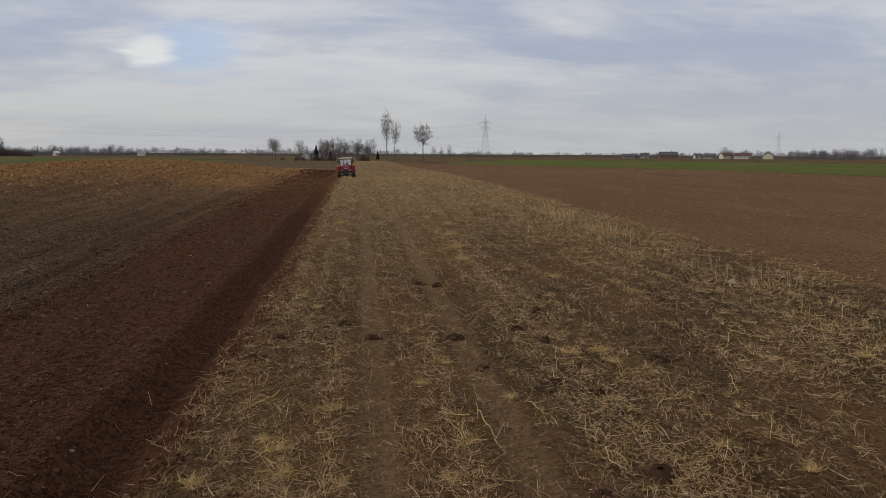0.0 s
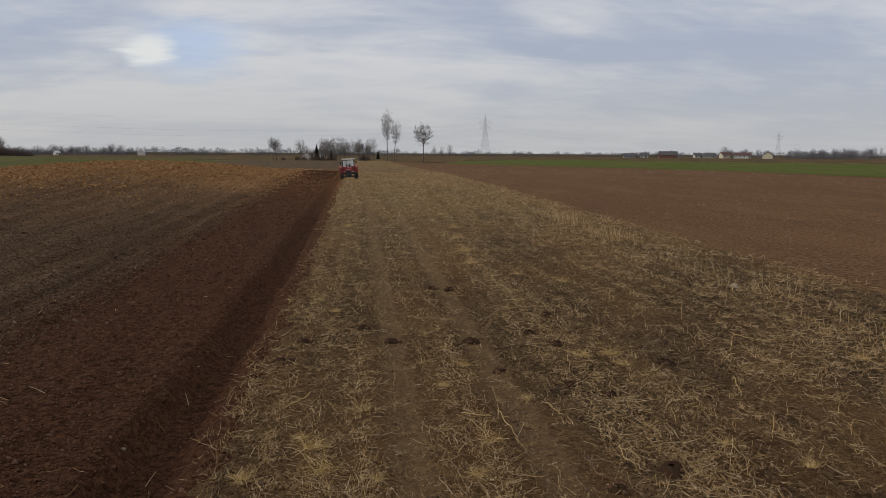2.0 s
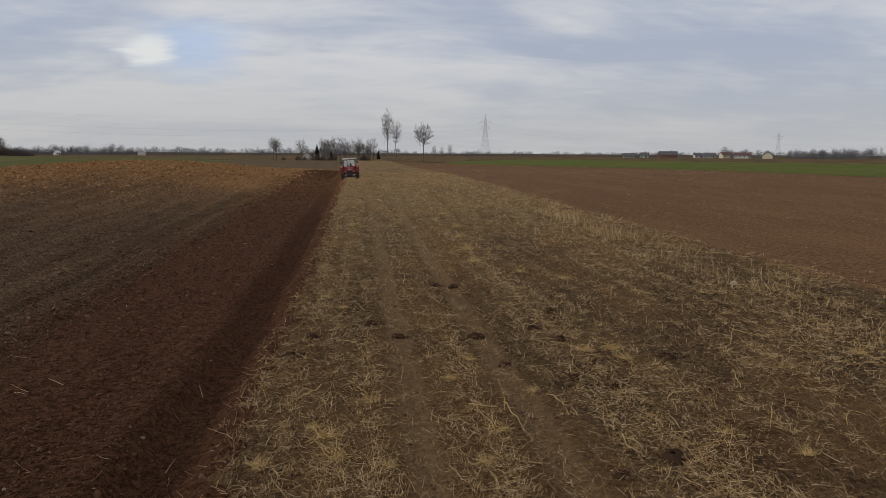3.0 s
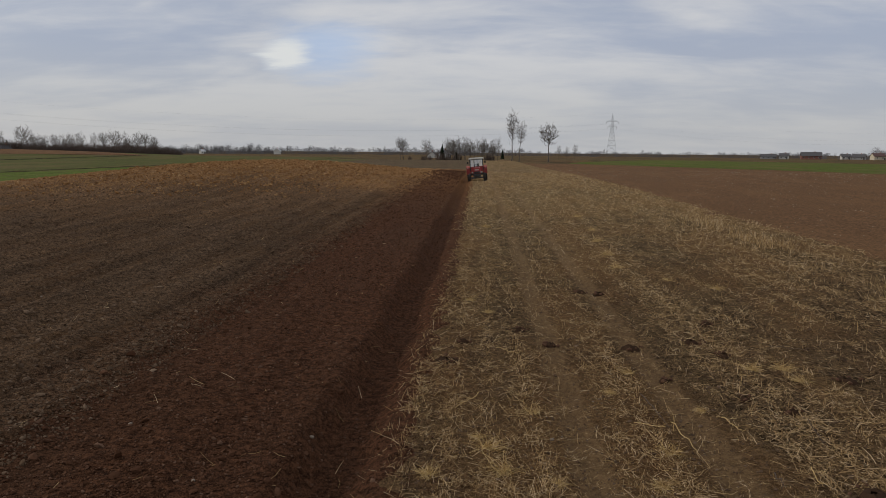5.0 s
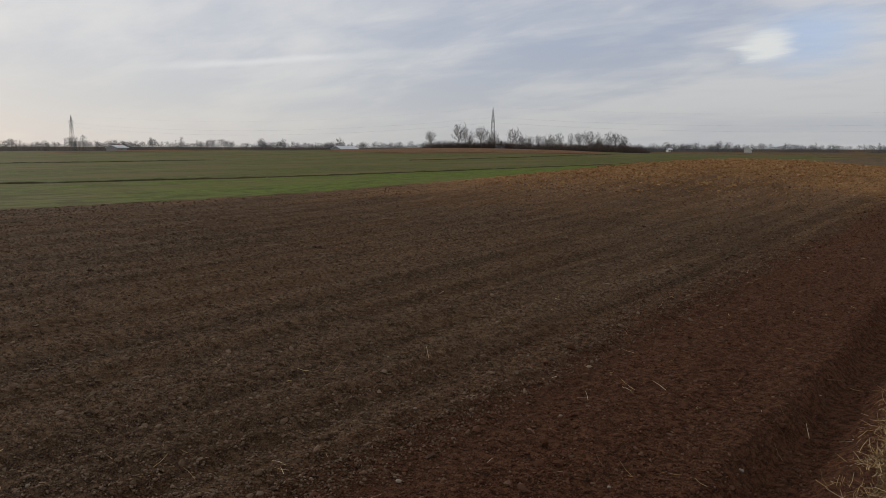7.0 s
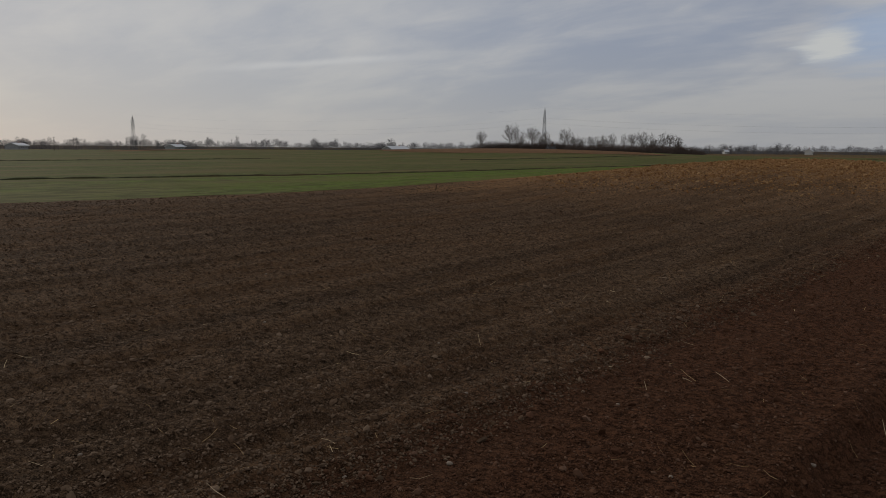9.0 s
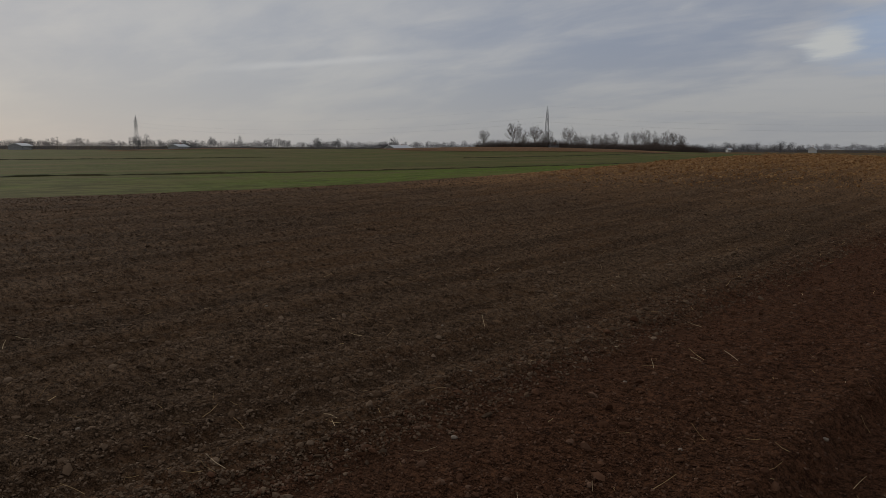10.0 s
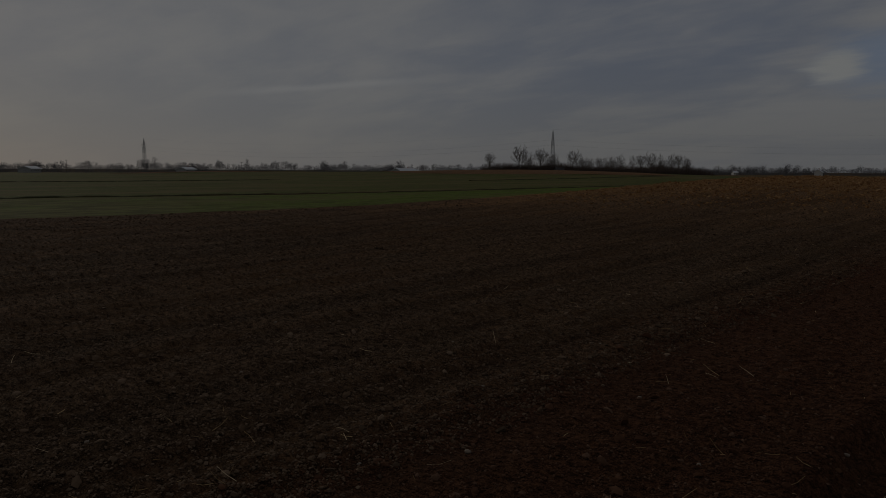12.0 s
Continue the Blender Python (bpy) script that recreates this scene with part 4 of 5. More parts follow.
def clods(name, rs, x, y, size, mat, label, sink=0.25, flat=0.75, shards=False):
    n = len(x)
    ICO_V, ICO_F = (OCT_V, OCT_F) if shards else (BALL_V, BALL_F)
    v = ICO_V[None] * rs.uniform(0.72, 1.25, (n, len(ICO_V), 1))
    v = v * np.stack([rs.uniform(0.7, 1.35, n), rs.uniform(0.7, 1.35, n), rs.uniform(0.45, 0.9, n)], -1)[:, None]
    v = np.einsum("nij,nkj->nki", turns(rs, n), v)
    v[:, :, 2] *= flat
    v *= size[:, None, None]
    z = land(x, y) + relief(x, y) + size * (0.5 - sink)
    v += np.stack([x, y, z], -1)[:, None]
    f = (ICO_F[None] + (np.arange(n) * len(ICO_V))[:, None, None]).reshape(-1, 3)
    me = mesh_of(name, v.reshape(-1, 3), f, mat)
    return tagged(new(name, me), label, "clods", kind="stuff")


def build_clods():
    rs = np.random.RandomState(3)

    def sizes(r, lo, hi, power=2.6):
        s = lo * (1 - rs.rand(len(r)) * (1 - (lo / hi) ** power)) ** (-1 / power)
        return s * (0.85 + np.clip(r, 0, 80) / 60)

    x, y, r = scatter(rs, 9000, FRESH - 0.4, EDGE - 0.95, 4, 60)
    clods("damp_clods", rs, x, y, sizes(r, 0.010, 0.07), M["clod_fresh"], "damp dark red-brown clods on the freshly turned strip")
    x, y, r = scatter(rs, 11000, EDGE - 0.95, EDGE + 0.6, 4, 60)
    clods("furrow_crumbs", rs, x, y, sizes(r, 0.007, 0.04), M["clod_fresh"], "crumbs of dark earth along the furrow's edge", 0.2, 0.8, True)

    def off_hump(x, y, r):
        k = rs.rand(len(x)) > 0.9 * smooth_step(30, 70, y - 0.25 * x)
        return x[k], y[k], r[k]

    x, y, r = off_hump(*scatter(rs, 15000, LEFT + 1.0, FRESH + 0.4, 4, 60))
    clods("weathered_clods", rs, x, y, sizes(r, 0.014, 0.072), M["clod"], "weathered grey-brown clods covering the ploughed field", 0.38)
    x, y, r = scatter(rs, 25000, FRESH - 0.2, EDGE - 0.3, 4, 40)
    clods("damp_shards", rs, x, y, rs.uniform(0.006, 0.022, len(x)) * (0.8 + r / 25), M["clod_fresh"], "fine damp crumbs between the fresh clods", 0.1, 0.8, True)
    x, y, r = off_hump(*scatter(rs, 75000, LEFT + 1.0, FRESH + 0.2, 4, 70))
    clods("weathered_shards", rs, x, y, rs.uniform(0.006, 0.022, len(x)) * (0.8 + r / 25), M["clod"], "fine weathered crumbs between the clods", 0.1, 0.8, True)
    n = 60000
    x, y = rs.uniform(-44, FRESH + 0.6, n), rs.uniform(26, 112, n)
    k = (x > border(y) + 1) & (land(x, y) > 0.6 + 1.4 * rs.rand(n))
    x, y = x[k], y[k]
    half = len(x) // 3
    clods("dry_clods", rs, x[:half], y[:half], 0.042 * (1 - rs.rand(half) * 0.9) ** -0.5, M["clod_dry"], "dry orange-brown clay clods on the hump", 0.2, 0.9)
    x, y = x[half:], y[half:]
    clods("dry_shards", rs, x, y, rs.uniform(0.03, 0.08, len(x)), M["clod_dry"], "small dry shards of clay on the hump", 0.15, 0.9, True)
    n = 15000
    x, y = rs.uniform(-42, FRESH + 0.8, n), rs.uniform(34, 100, n)
    k = (x > border(y) + 1) & (land(x, y) > 0.5 + 1.5 * rs.rand(n)) & (waves(x, y * 0.6, 9, 3.0, 83) > rs.uniform(-0.25, 0.25, n))
    x, y = x[k], y[k]
    clods("dry_lumps", rs, x, y, rs.uniform(0.06, 0.15, len(x)) * (0.5 + y / 110), M["clod_dry"], "broken lumps of dry orange clay along the hump's crest", 0.5, 0.8)
    n = 2600
    x, y = rs.uniform(FRESH - 0.6, EDGE - 1.2, n), 108 - 84 * rs.rand(n) ** 1.5
    clods("damp_slabs", rs, x, y, rs.uniform(0.03, 0.10, n) * (0.2 + y / 110), M["clod_fresh"], "slabs of freshly turned damp earth by the crest", 0.5, 0.8)
    n = 5200
    x, y = rs.uniform(FRESH - 1.5, EDGE - 1.1, n), 112 - 72 * rs.rand(n) ** 1.3
    clods("damp_lumps", rs, x, y, rs.uniform(0.02, 0.05, n) * (0.4 + y / 100), M["clod_fresh"], "rough damp lumps along the far end of the fresh strip", 0.15, 1.0, True)
    x, y, r = scatter(rs, 30000, EDGE + 0.2, RIGHT, 5, 45)
    clods("stubble_crumbs", rs, x, y, sizes(r, 0.007, 0.04), M["clod"], "small crumbs of earth lying in the stubble", 0.25, 0.75, True)


build_clods()


def build_pebbles():
    rs = np.random.RandomState(44)
    n = 2600
    x, y = rs.uniform(RIGHT + 0.8, 66, n), 14 + 130 * rs.rand(n) ** 1.4
    z = land(x, y) + 0.05 * waves(x, y, 6, 12, 3)
    ob = clods("pebbles", rs, x, y, rs.uniform(0.012, 0.03, n) * (0.7 + y / 70), M["stone"], "pale pebbles scattered over the harrowed field", 0.3, 0.8, True)
    ob["category"] = "pebbles"


build_pebbles()


def strands(rs, x, y, z, length, rad, heading, rise, bend):
    """Bent stalks with a three-sided section, as one vertex and one face array."""
    n = len(x)
    d = np.stack([np.cos(heading) * np.cos(rise), np.sin(heading) * np.cos(rise), np.sin(rise)], -1)
    side = np.stack([-np.sin(heading), np.cos(heading), np.zeros(n)], -1)
    up = np.cross(d, side) * -1
    p0 = np.stack([x, y, z], -1)
    rings = []
    for t in (0.0, 0.5, 1.0):
        c = p0 + d * (length * t)[:, None] + side * (bend[:, 0] * length * t * t)[:, None] + np.array([0, 0, 1.0]) * (bend[:, 1] * length * t * t)[:, None]
        w = rad * (1.0 - 0.35 * t)
        for k in range(3):
            a = 2 * np.pi * k / 3
            rings.append(c + (side * np.cos(a) + up * np.sin(a)) * w[:, None])
    v = np.stack(rings, 1)
    base = []
    for k in range(2):
        for s in range(3):
            q = (s + 1) % 3
            base.append([k * 3 + s, k * 3 + q, (k + 1) * 3 + q, (k + 1) * 3 + s])
    f = (np.array(base)[None] + (np.arange(n) * 9)[:, None, None]).reshape(-1, 4)
    return v.reshape(-1, 3), f


# dark scraped holes with thrown-up earth: x, y, radius
HOLES = ((-1.74, 12.0, 0.24), (-1.49, 13.2, 0.13), (-0.42, 14.2, 0.16), (0.12, 13.25, 0.15), (1.33, 18.3, 0.17), (1.77, 18.26, 0.16), (1.53, 13.1, 0.19), (1.67, 11.2, 0.10),
         (2.72, 13.5, 0.20), (3.03, 12.6, 0.15), (4.5, 11.35, 0.19), (3.45, 15.0, 0.13), (3.04, 9.8, 0.12), (2.6, 10.3, 0.10), (2.87, 7.34, 0.20), (2.12, 6.94, 0.13))


def straw_density(x, y):
    """Straw lies in swaths along the rows and is worn away in the ruts."""
    d = 0.05 + 1.0 * np.clip(waves(x * 1.6, y * 0.3, 9, 1.6, 31) * 2.2 + 0.02, 0, 1)
    d = d + 0.9 * np.clip(waves(x, y, 9, 1.0, 33) * 2.2 - 0.15, 0, 1)
    for cx in (0.08, 1.6):
        d = d * (1 - 0.93 * np.exp(-((x - cx) / 0.27) ** 4))
    d = d + 0.75 * bell(x, y * 0, 3.1, 0, 0.5, 1) + 0.25 * bell(x, y * 0, -1.1, 0, 0.6, 1) + 0.3 * bell(x, y * 0, 0.85, 0, 0.3, 1) + 0.35 * bell(x, y * 0, 8.6, 0, 1.2, 1)
    d = d * (1 - 0.75 * bell(x, y * 0, 2.2, 0, 0.28, 1)) * (1 - 0.55 * bell(x, y * 0, 4.9, 0, 0.8, 1))
    d = d * (0.68 + 0.42 * np.cos(np.pi * (x + 0.06 * waves(x * 0, y, 4, 7, 61)) / 0.52) ** 2)
    d = np.maximum(0.08 + 0.92 * d, 0.6 * smooth_step(35, 70, y)) if np.ndim(d) else d
    for hx, hy, hr in HOLES:
        d = d * (1 - 0.95 * bell(x, y, hx, hy, hr * 0.8, hr * 0.7))
    return np.clip(d * smooth_step(EDGE - 0.35, EDGE + 0.5, x), 0, 1)


def build_straw():
    rs = np.random.RandomState(8)

    def sample(n, r0, r1, thin):
        r = r0 * (r1 / r0) ** rs.rand(n)
        a = np.radians(rs.uniform(-42, 12, n))
        x, y = -1.0 - r * np.sin(a), r * np.cos(a)
        k = (x > EDGE - 0.5) & (x < RIGHT + 0.4) & (rs.rand(n) < straw_density(x, y) * thin * (0.72 + 0.28 * smooth_step(9, 18, r)))
        return x[k], y[k], r[k]

    x, y, r = sample(480000, 5, 120, 0.72)
    n = len(x)
    # most straws lie matted together in small tangles
    home = rs.randint(0, n // 9, n)
    k = (rs.rand(n) < 0.78) & (r < 45)
    order = np.argsort(r)
    near = order[np.clip(np.searchsorted(r[order], r) // 18 * 18 + home % 3, 0, n - 1)]
    x = np.where(k & (r > 5), x[near] + rs.normal(0, 0.05, n) * (0.8 + r / 25), x)
    y = np.where(k & (r > 5), y[near] + rs.normal(0, 0.05, n) * (0.8 + r / 25), y)
    z = land(x, y) + relief(x, y) + rs.uniform(0.004, 0.03, n)
    length = 0.025 + 0.21 * rs.rand(n) ** 2.9
    rad = rs.uniform(0.001, 0.0026, n) * (0.65 + r / 16 + np.clip(r - 28, 0, 30) / 16)
    # the straws of one tangle lean much the same way, most of them along the rows
    lean = np.where(rs.rand(n) < 0.6, np.pi / 2 + np.pi * (rs.rand(n) < 0.5) + rs.normal(0, 0.5, n), rs.uniform(0, 6.283, n))
    lean = np.where(k & (rs.rand(n) < 0.6), lean[near] + rs.normal(0, 0.35, n), lean)
    v, f = strands(rs, x, y, z, length, rad, lean, rs.normal(0.16, 0.3, n), rs.normal(0, 0.33, (n, 2)) * np.array([1, 0.6]))
    tagged(new("loose_straw", mesh_of("loose_straw", v, f, M["straw"])), "loose broken straw scattered over the stubble", "straw", kind="stuff")
    # short stalks that still stand in their drill rows
    x, y, r = sample(36000, 6, 120, 0.75)
    x = np.round(x / 0.52) * 0.52 + rs.normal(0, 0.05, len(x))
    k = x > EDGE
    x, y, r = x[k], y[k], r[k]
    n = len(x)
    z = land(x, y) + relief(x, y) - 0.01
    tall = 1 + 1.6 * bell(x, y * 0, 9.6, 0, 0.9, 1)
    v, f = strands(rs, x, y, z, rs.uniform(0.04, 0.13, n) * tall, rs.uniform(0.0018, 0.0034, n) * (0.75 + r / 16), rs.uniform(0, 6.283, n), rs.uniform(0.7, 1.5, n),
                   rs.normal(0, 0.15, (n, 2)))
    tagged(new("standing_stubble", mesh_of("standing_stubble", v, f, M["straw"])), "short cut stalks still standing in rows", "stubble", kind="stuff")
    # coarser broken stalks in heaps, towards the tractor's end of the field
    n = 24000
    y = 22 + 88 * rs.rand(n) ** 0.85
    x = rs.uniform(EDGE + 0.2, RIGHT, n)
    k = rs.rand(n) < 0.12 + 0.88 * np.clip(waves(x, y * 0.5, 12, 1.1, 63) * 3.2 + 0.1, 0, 1) * (1 - 0.9 * np.exp(-((x - 1.6) / 0.4) ** 4)) * (1 - 0.9 * np.exp(-((x - 0.08) / 0.35) ** 4))
    x, y = x[k], y[k]
    n = len(x)
    v, f = strands(rs, x, y, land(x, y) + relief(x, y), rs.uniform(0.10, 0.32, n), rs.uniform(0.003, 0.007, n) * (0.7 + y / 45), rs.uniform(0, 6.283, n), np.abs(rs.normal(0.15, 0.45, n)), rs.normal(0, 0.25, (n, 2)))
    tagged(new("broken_stalks", mesh_of("broken_stalks", v, f, M["straw"])), "heaps of broken pale stalks along the stubble rows", "straw", kind="stuff")
    # two rows left uncut by the combine
    n = 620
    x = np.where(rs.rand(n) < 0.5, 9.5, 10.2) + rs.normal(0, 0.16, n)
    y = np.where(rs.rand(n) < 0.55, rs.uniform(27.5, 32, n), rs.uniform(33, 39, n))
    v, f = strands(rs, x, y, land(x, y) + relief(x, y) - 0.01, rs.uniform(0.15, 0.38, n), rs.uniform(0.004, 0.008, n), rs.uniform(0, 6.283, n), rs.uniform(1.1, 1.55, n), rs.normal(0, 0.12, (n, 2)))
    tagged(new("uncut_stalks", mesh_of("uncut_stalks", v, f, M["straw"])), "rows of pale uncut stalks standing in the stubble", "stubble", kind="stuff")
    # straws dragged over the furrow and the ploughed strip
    x, y, r = scatter(rs, 320, -14, EDGE + 0.1, 4, 50)
    n = len(x)
    v, f = strands(rs, x, y, land(x, y) + relief(x, y) + 0.03, rs.uniform(0.06, 0.25, n), rs.uniform(0.0015, 0.003, n) * (0.8 + r / 18), rs.uniform(0, 6.283, n), rs.normal(0.15, 0.3, n),
                   rs.normal(0, 0.2, (n, 2)))
    tagged(new("buried_straw", mesh_of("buried_straw", v, f, M["straw"])), "stray straws half buried in the turned earth", "straw", kind="stuff")


build_straw()


def tuft_mesh(name, seed, n, reach):
    rs = np.random.RandomState(seed)
    a = rs.uniform(0, 6.283, n)
    rr = reach * 0.35 * np.sqrt(rs.rand(n))
    v, f = strands(rs, rr * np.cos(a), rr * np.sin(a), np.zeros(n) - 0.01, reach * rs.uniform(0.5, 1.2, n), rs.uniform(0.0018, 0.0034, n), rs.normal(seed, 1.3, n),
                   np.abs(rs.normal(0.65, 0.35, n)), np.stack([rs.normal(0, 0.35, n), rs.uniform(-0.75, -0.2, n)], -1))
    return mesh_of(name, v, f, M["straw_gold"])


TUFTS = [tuft_mesh("straw_tuft", 50 + i, 120, 0.25) for i in range(4)]
# where the clumps of straw lie: x, y, size
TUFT_PLACES = ((-1.09, 8.31, 1.1), (-0.47, 9.58, 0.9), (-1.19, 8.64, 0.6), (0.71, 10.5, 0.6), (1.2, 11.59, 0.8), (1.05, 8.33, 1.0), (1.85, 9.79, 0.5), (-0.91, 7.72, 1.1), (-1.73, 7.55, 0.8),
               (0.76, 7.42, 0.7), (-0.35, 7.41, 0.6), (-1.41, 17.08, 0.9), (-1.02, 33.4, 1.4), (3.19, 25.2, 1.5), (3.74, 33.1, 1.5), (3.87, 39.3, 1.6), (3.77, 12.0, 1.1), (3.26, 11.9, 1.0),
               (4.02, 20.3, 1.1), (4.95, 19.2, 1.1), (3.82, 11.3, 0.9), (3.85, 7.97, 0.9), (4.45, 7.24, 0.8), (8.03, 11.3, 1.1), (-1.03, 15.8, 0.8), (3.0, 22.5, 1.3), (3.3, 29.0, 1.4))


def build_tufts():
    for i, (x, y, s) in enumerate(TUFT_PLACES):
        t = new("straw_tuft", TUFTS[i % 4])
        t.matrix_world = pose(x, y, top(x, y), 0, 0, 63 * i)
        t.scale = (s, s, s)
        tagged(t, "tangled clump of pale dry straw on bare earth", "straw tuft", "straw tufts")


def lump(seed, r, flat=0.7, detail=2):
    bm = bmesh.new()
    bmesh.ops.create_icosphere(bm, subdivisions=detail, radius=r)
    for v in bm.verts:
        k = 1 + 0.35 * noise.noise(v.co / r * 1.1 + Vector((seed * 3.1, seed, 0))) + 0.12 * noise.noise(v.co / r * 3 + Vector((seed, 0, seed)))
        v.co = Vector((v.co.x * k, v.co.y * k * 0.85, v.co.z * k * flat))
    return bm


STONES = ((9.17, 17.88, 0.105), (-0.30, 8.62, 0.055), (-0.16, 8.8, 0.03), (-0.95, 6.9, 0.05), (0.42, 10.1, 0.035), (-6.04, 5.95, 0.075), (-6.6, 5.0, 0.05), (-8.9, 3.4, 0.05),
          (-3.28, 8.69, 0.06), (-9.3, 9.4, 0.05), (-5.6, 8.7, 0.05), (-14.0, 14.3, 0.07), (-11.5, 16.5, 0.06), (-7.5, 11.0, 0.05), (7.6, 11.8, 0.05), (6.4, 13.0, 0.04), (-4.2, 7.2, 0.05),
          (-12.4, 8.1, 0.06), (-10.2, 6.0, 0.05), (-16.5, 11.0, 0.07), (-7.2, 7.6, 0.05))


def build_stones():
    for i, (x, y, r) in enumerate(STONES):
        r = r * (1.0 if i == 0 else 0.52)
        s = part("stone", lump(i + 1, r), M["stone" if i == 0 else "dull_stone"], smooth=i > 0)
        s.matrix_world = pose(x, y, top(x, y) + r * 0.3, 0, 0, 40 * i)
        tagged(s, "pale fieldstone lying on the bare earth", "stone", "field stones")


def build_holes():
    rs = np.random.RandomState(15)
    for i, (x, y, r) in enumerate(HOLES):
        bm = bmesh.new()
        rings = []
        for k, (q, z) in enumerate(((0.25, 0.055), (0.55, 0.06), (0.8, 0.045), (1.0, 0.025), (1.35, -0.05))):
            ring = []
            for s in range(14):
                a = 2 * math.pi * s / 14
                w = 1 + 0.30 * noise.noise(Vector((math.cos(a) * 1.3 + i * 5, math.sin(a) * 1.3, k * 0.4)))
                ring.append(bm.verts.new((math.cos(a) * r * q * w * 0.85, math.sin(a) * r * q * w * 0.6, z * (1 + 0.8 * noise.noise(Vector((a * 2, i * 3.3, k)))))))
            rings.append(ring)
        bm.faces.new(rings[0])
        for p, q in zip(rings, rings[1:]):
            for s in range(14):
                bm.faces.new((p[s], p[(s + 1) % 14], q[(s + 1) % 14], q[s]))
        h = part("earth_mound", bm, M["clod_dark"], smooth=True)
        h.matrix_world = pose(x, y, top(x, y), 0, 0, 31 * i)
        tagged(h, "small mound of dark scraped-up earth in the stubble", "earth mound", "earth mounds")
        for _ in range(6):
            a, d = rs.uniform(0, 6.283), r * rs.uniform(0.5, 1.3)
            part("crumb", lump(rs.randint(99), rs.uniform(0.02, 0.045), 0.8, 1), M["clod_fresh"], h).location = (d * math.cos(a), d * math.sin(a), 0.045)


STALKS = ((5.98, 12.0, 0.40), (4.47, 8.07, 0.34), (6.18, 14.4, 0.30), (5.26, 16.3, 0.30), (2.78, 11.0, 0.22), (9.5, 22.7, 0.35), (11.2, 20.7, 0.4), (1.28, 9.07, 0.25), (5.55, 8.13, 0.22))


def build_stalks():
    for i, (x, y, h) in enumerate(STALKS):
        rng = random.Random(i)
        vs, fs = [], []
        p, pts = Vector((0, 0, -0.02)), []
        for k in range(6):
            pts.append(p.copy())
            p = p + Vector((rng.uniform(-0.05, 0.07), rng.uniform(-0.05, 0.05), 0.20)) * h
        limb(vs, fs, pts, [0.0045, 0.004, 0.004, 0.0035, 0.003, 0.002], 5)
        for k in (3, 4):
            e = pts[k] + Vector((rng.uniform(-0.2, 0.2), rng.uniform(-0.2, 0.2), 0.18)) * h
            limb(vs, fs, [pts[k], e], [0.0025, 0.0012], 4)
        t = new("dry_stalk", mesh_of("dry_stalk", vs, fs, M["straw_gold"]))
        t.matrix_world = pose(x, y, top(x, y), 0, 0, 47 * i)
        tagged(t, "single pale dry stalk standing in the stubble", "stalk", "dry stalks")


# stalks that lie flat: from x, y to x, y
FALLEN = ((1.16, 10.46, 1.23, 8.98), (1.32, 9.37, 1.39, 8.39), (0.81, 9.23, 1.20, 9.14), (2.05, 7.84, 2.03, 7.46), (2.50, 7.98, 2.44, 7.54), (2.01, 9.51, 2.14, 9.08), (3.13, 9.52, 2.92, 8.44), (-1.2, 10.2, -1.5, 9.7),
          (5.2, 10.4, 4.9, 9.6), (4.1, 13.4, 4.7, 13.1), (6.6, 13.2, 6.9, 12.4), (-0.9, 12.9, -0.5, 12.4))


def build_fallen_stalks():
    for i, (xa, ya, xb, yb) in enumerate(FALLEN):
        rng = random.Random(100 + i)
        d = Vector((xb - xa, yb - ya, 0))
        side = Vector((-d.y, d.x, 0)).normalized()
        vs, fs, pts = [], [], []
        for k in range(8):
            f = k / 7
            q = d * f + side * rng.uniform(-0.012, 0.012)
            pts.append(Vector((q.x, q.y, top(xa + q.x, ya + q.y) - top(xa, ya) + 0.02 + 0.03 * rng.random())))
        limb(vs, fs, pts, [0.0065 - 0.0005 * k for k in range(8)], 5)
        for k in (2, 4, 5, 6):
            e = pts[k] + (d.normalized() * 0.10 + side * rng.choice((-1, 1)) * rng.uniform(0.05, 0.10) + Vector((0, 0, rng.uniform(0.0, 0.05))))
            limb(vs, fs, [pts[k], e], [0.003, 0.0015], 4)
        t = new("fallen_stalk", mesh_of("fallen_stalk", vs, fs, M["straw_gold" if i % 3 else "brush"]))
        t.location = (xa, ya, top(xa, ya))
        tagged(t, "long pale dead stalk lying on the ground" if i % 3 else "long dark dead stalk lying on the ground", "stalk", "fallen stalks")


build_stalks()
build_fallen_stalks()
build_tufts()
build_stones()
build_holes()


def bank(name, pts, w, h, seed):
    """A low grassy bank that winds along a field's edge."""
    vs, fs = [], []
    prof = ((-1, -0.3), (-0.55, 0.6), (-0.1, 1.0), (0.4, 0.7), (1, -0.3))
    n = 0
    for (xa, ya), (xb, yb) in zip(pts, pts[1:]):
        for k in range(40):
            t = k / 40
            x, y = xa + (xb - xa) * t, ya + (yb - ya) * t
            x += 0.5 * float(waves(np.array(0.0), np.array(y), 5, 14, seed))
            g = 0.7 + 0.6 * float(waves(np.array(x), np.array(y), 5, 4, seed + 1))
            for px, pz in prof:
                vs.append((x + px * w, y, float(land(x, y)) + max(pz * h * g, -0.1)))
            n += 1
    for k in range(n - 1):
        for s in range(4):
            a = k * 5 + s
            fs.append((a, a + 1, a + 6, a + 5))
    tagged(new(name, mesh_of(name, vs, fs, M["verge"], True)), "low dark grassy bank between two green fields", "field bank", kind="structure")


bank("bank_near", [(-78, 20), (-74, 41), (-69, 66), (-70, 108), (-72, 200)], 0.45, 0.20, 4)
bank("bank_far", [(-166, 40), (-165, 74), (-168, 119)], 0.6, 0.2, 9)
bank("bank_middle", [(-128, 150), (-124, 200), (-122, 260)], 0.7, 0.25, 14)

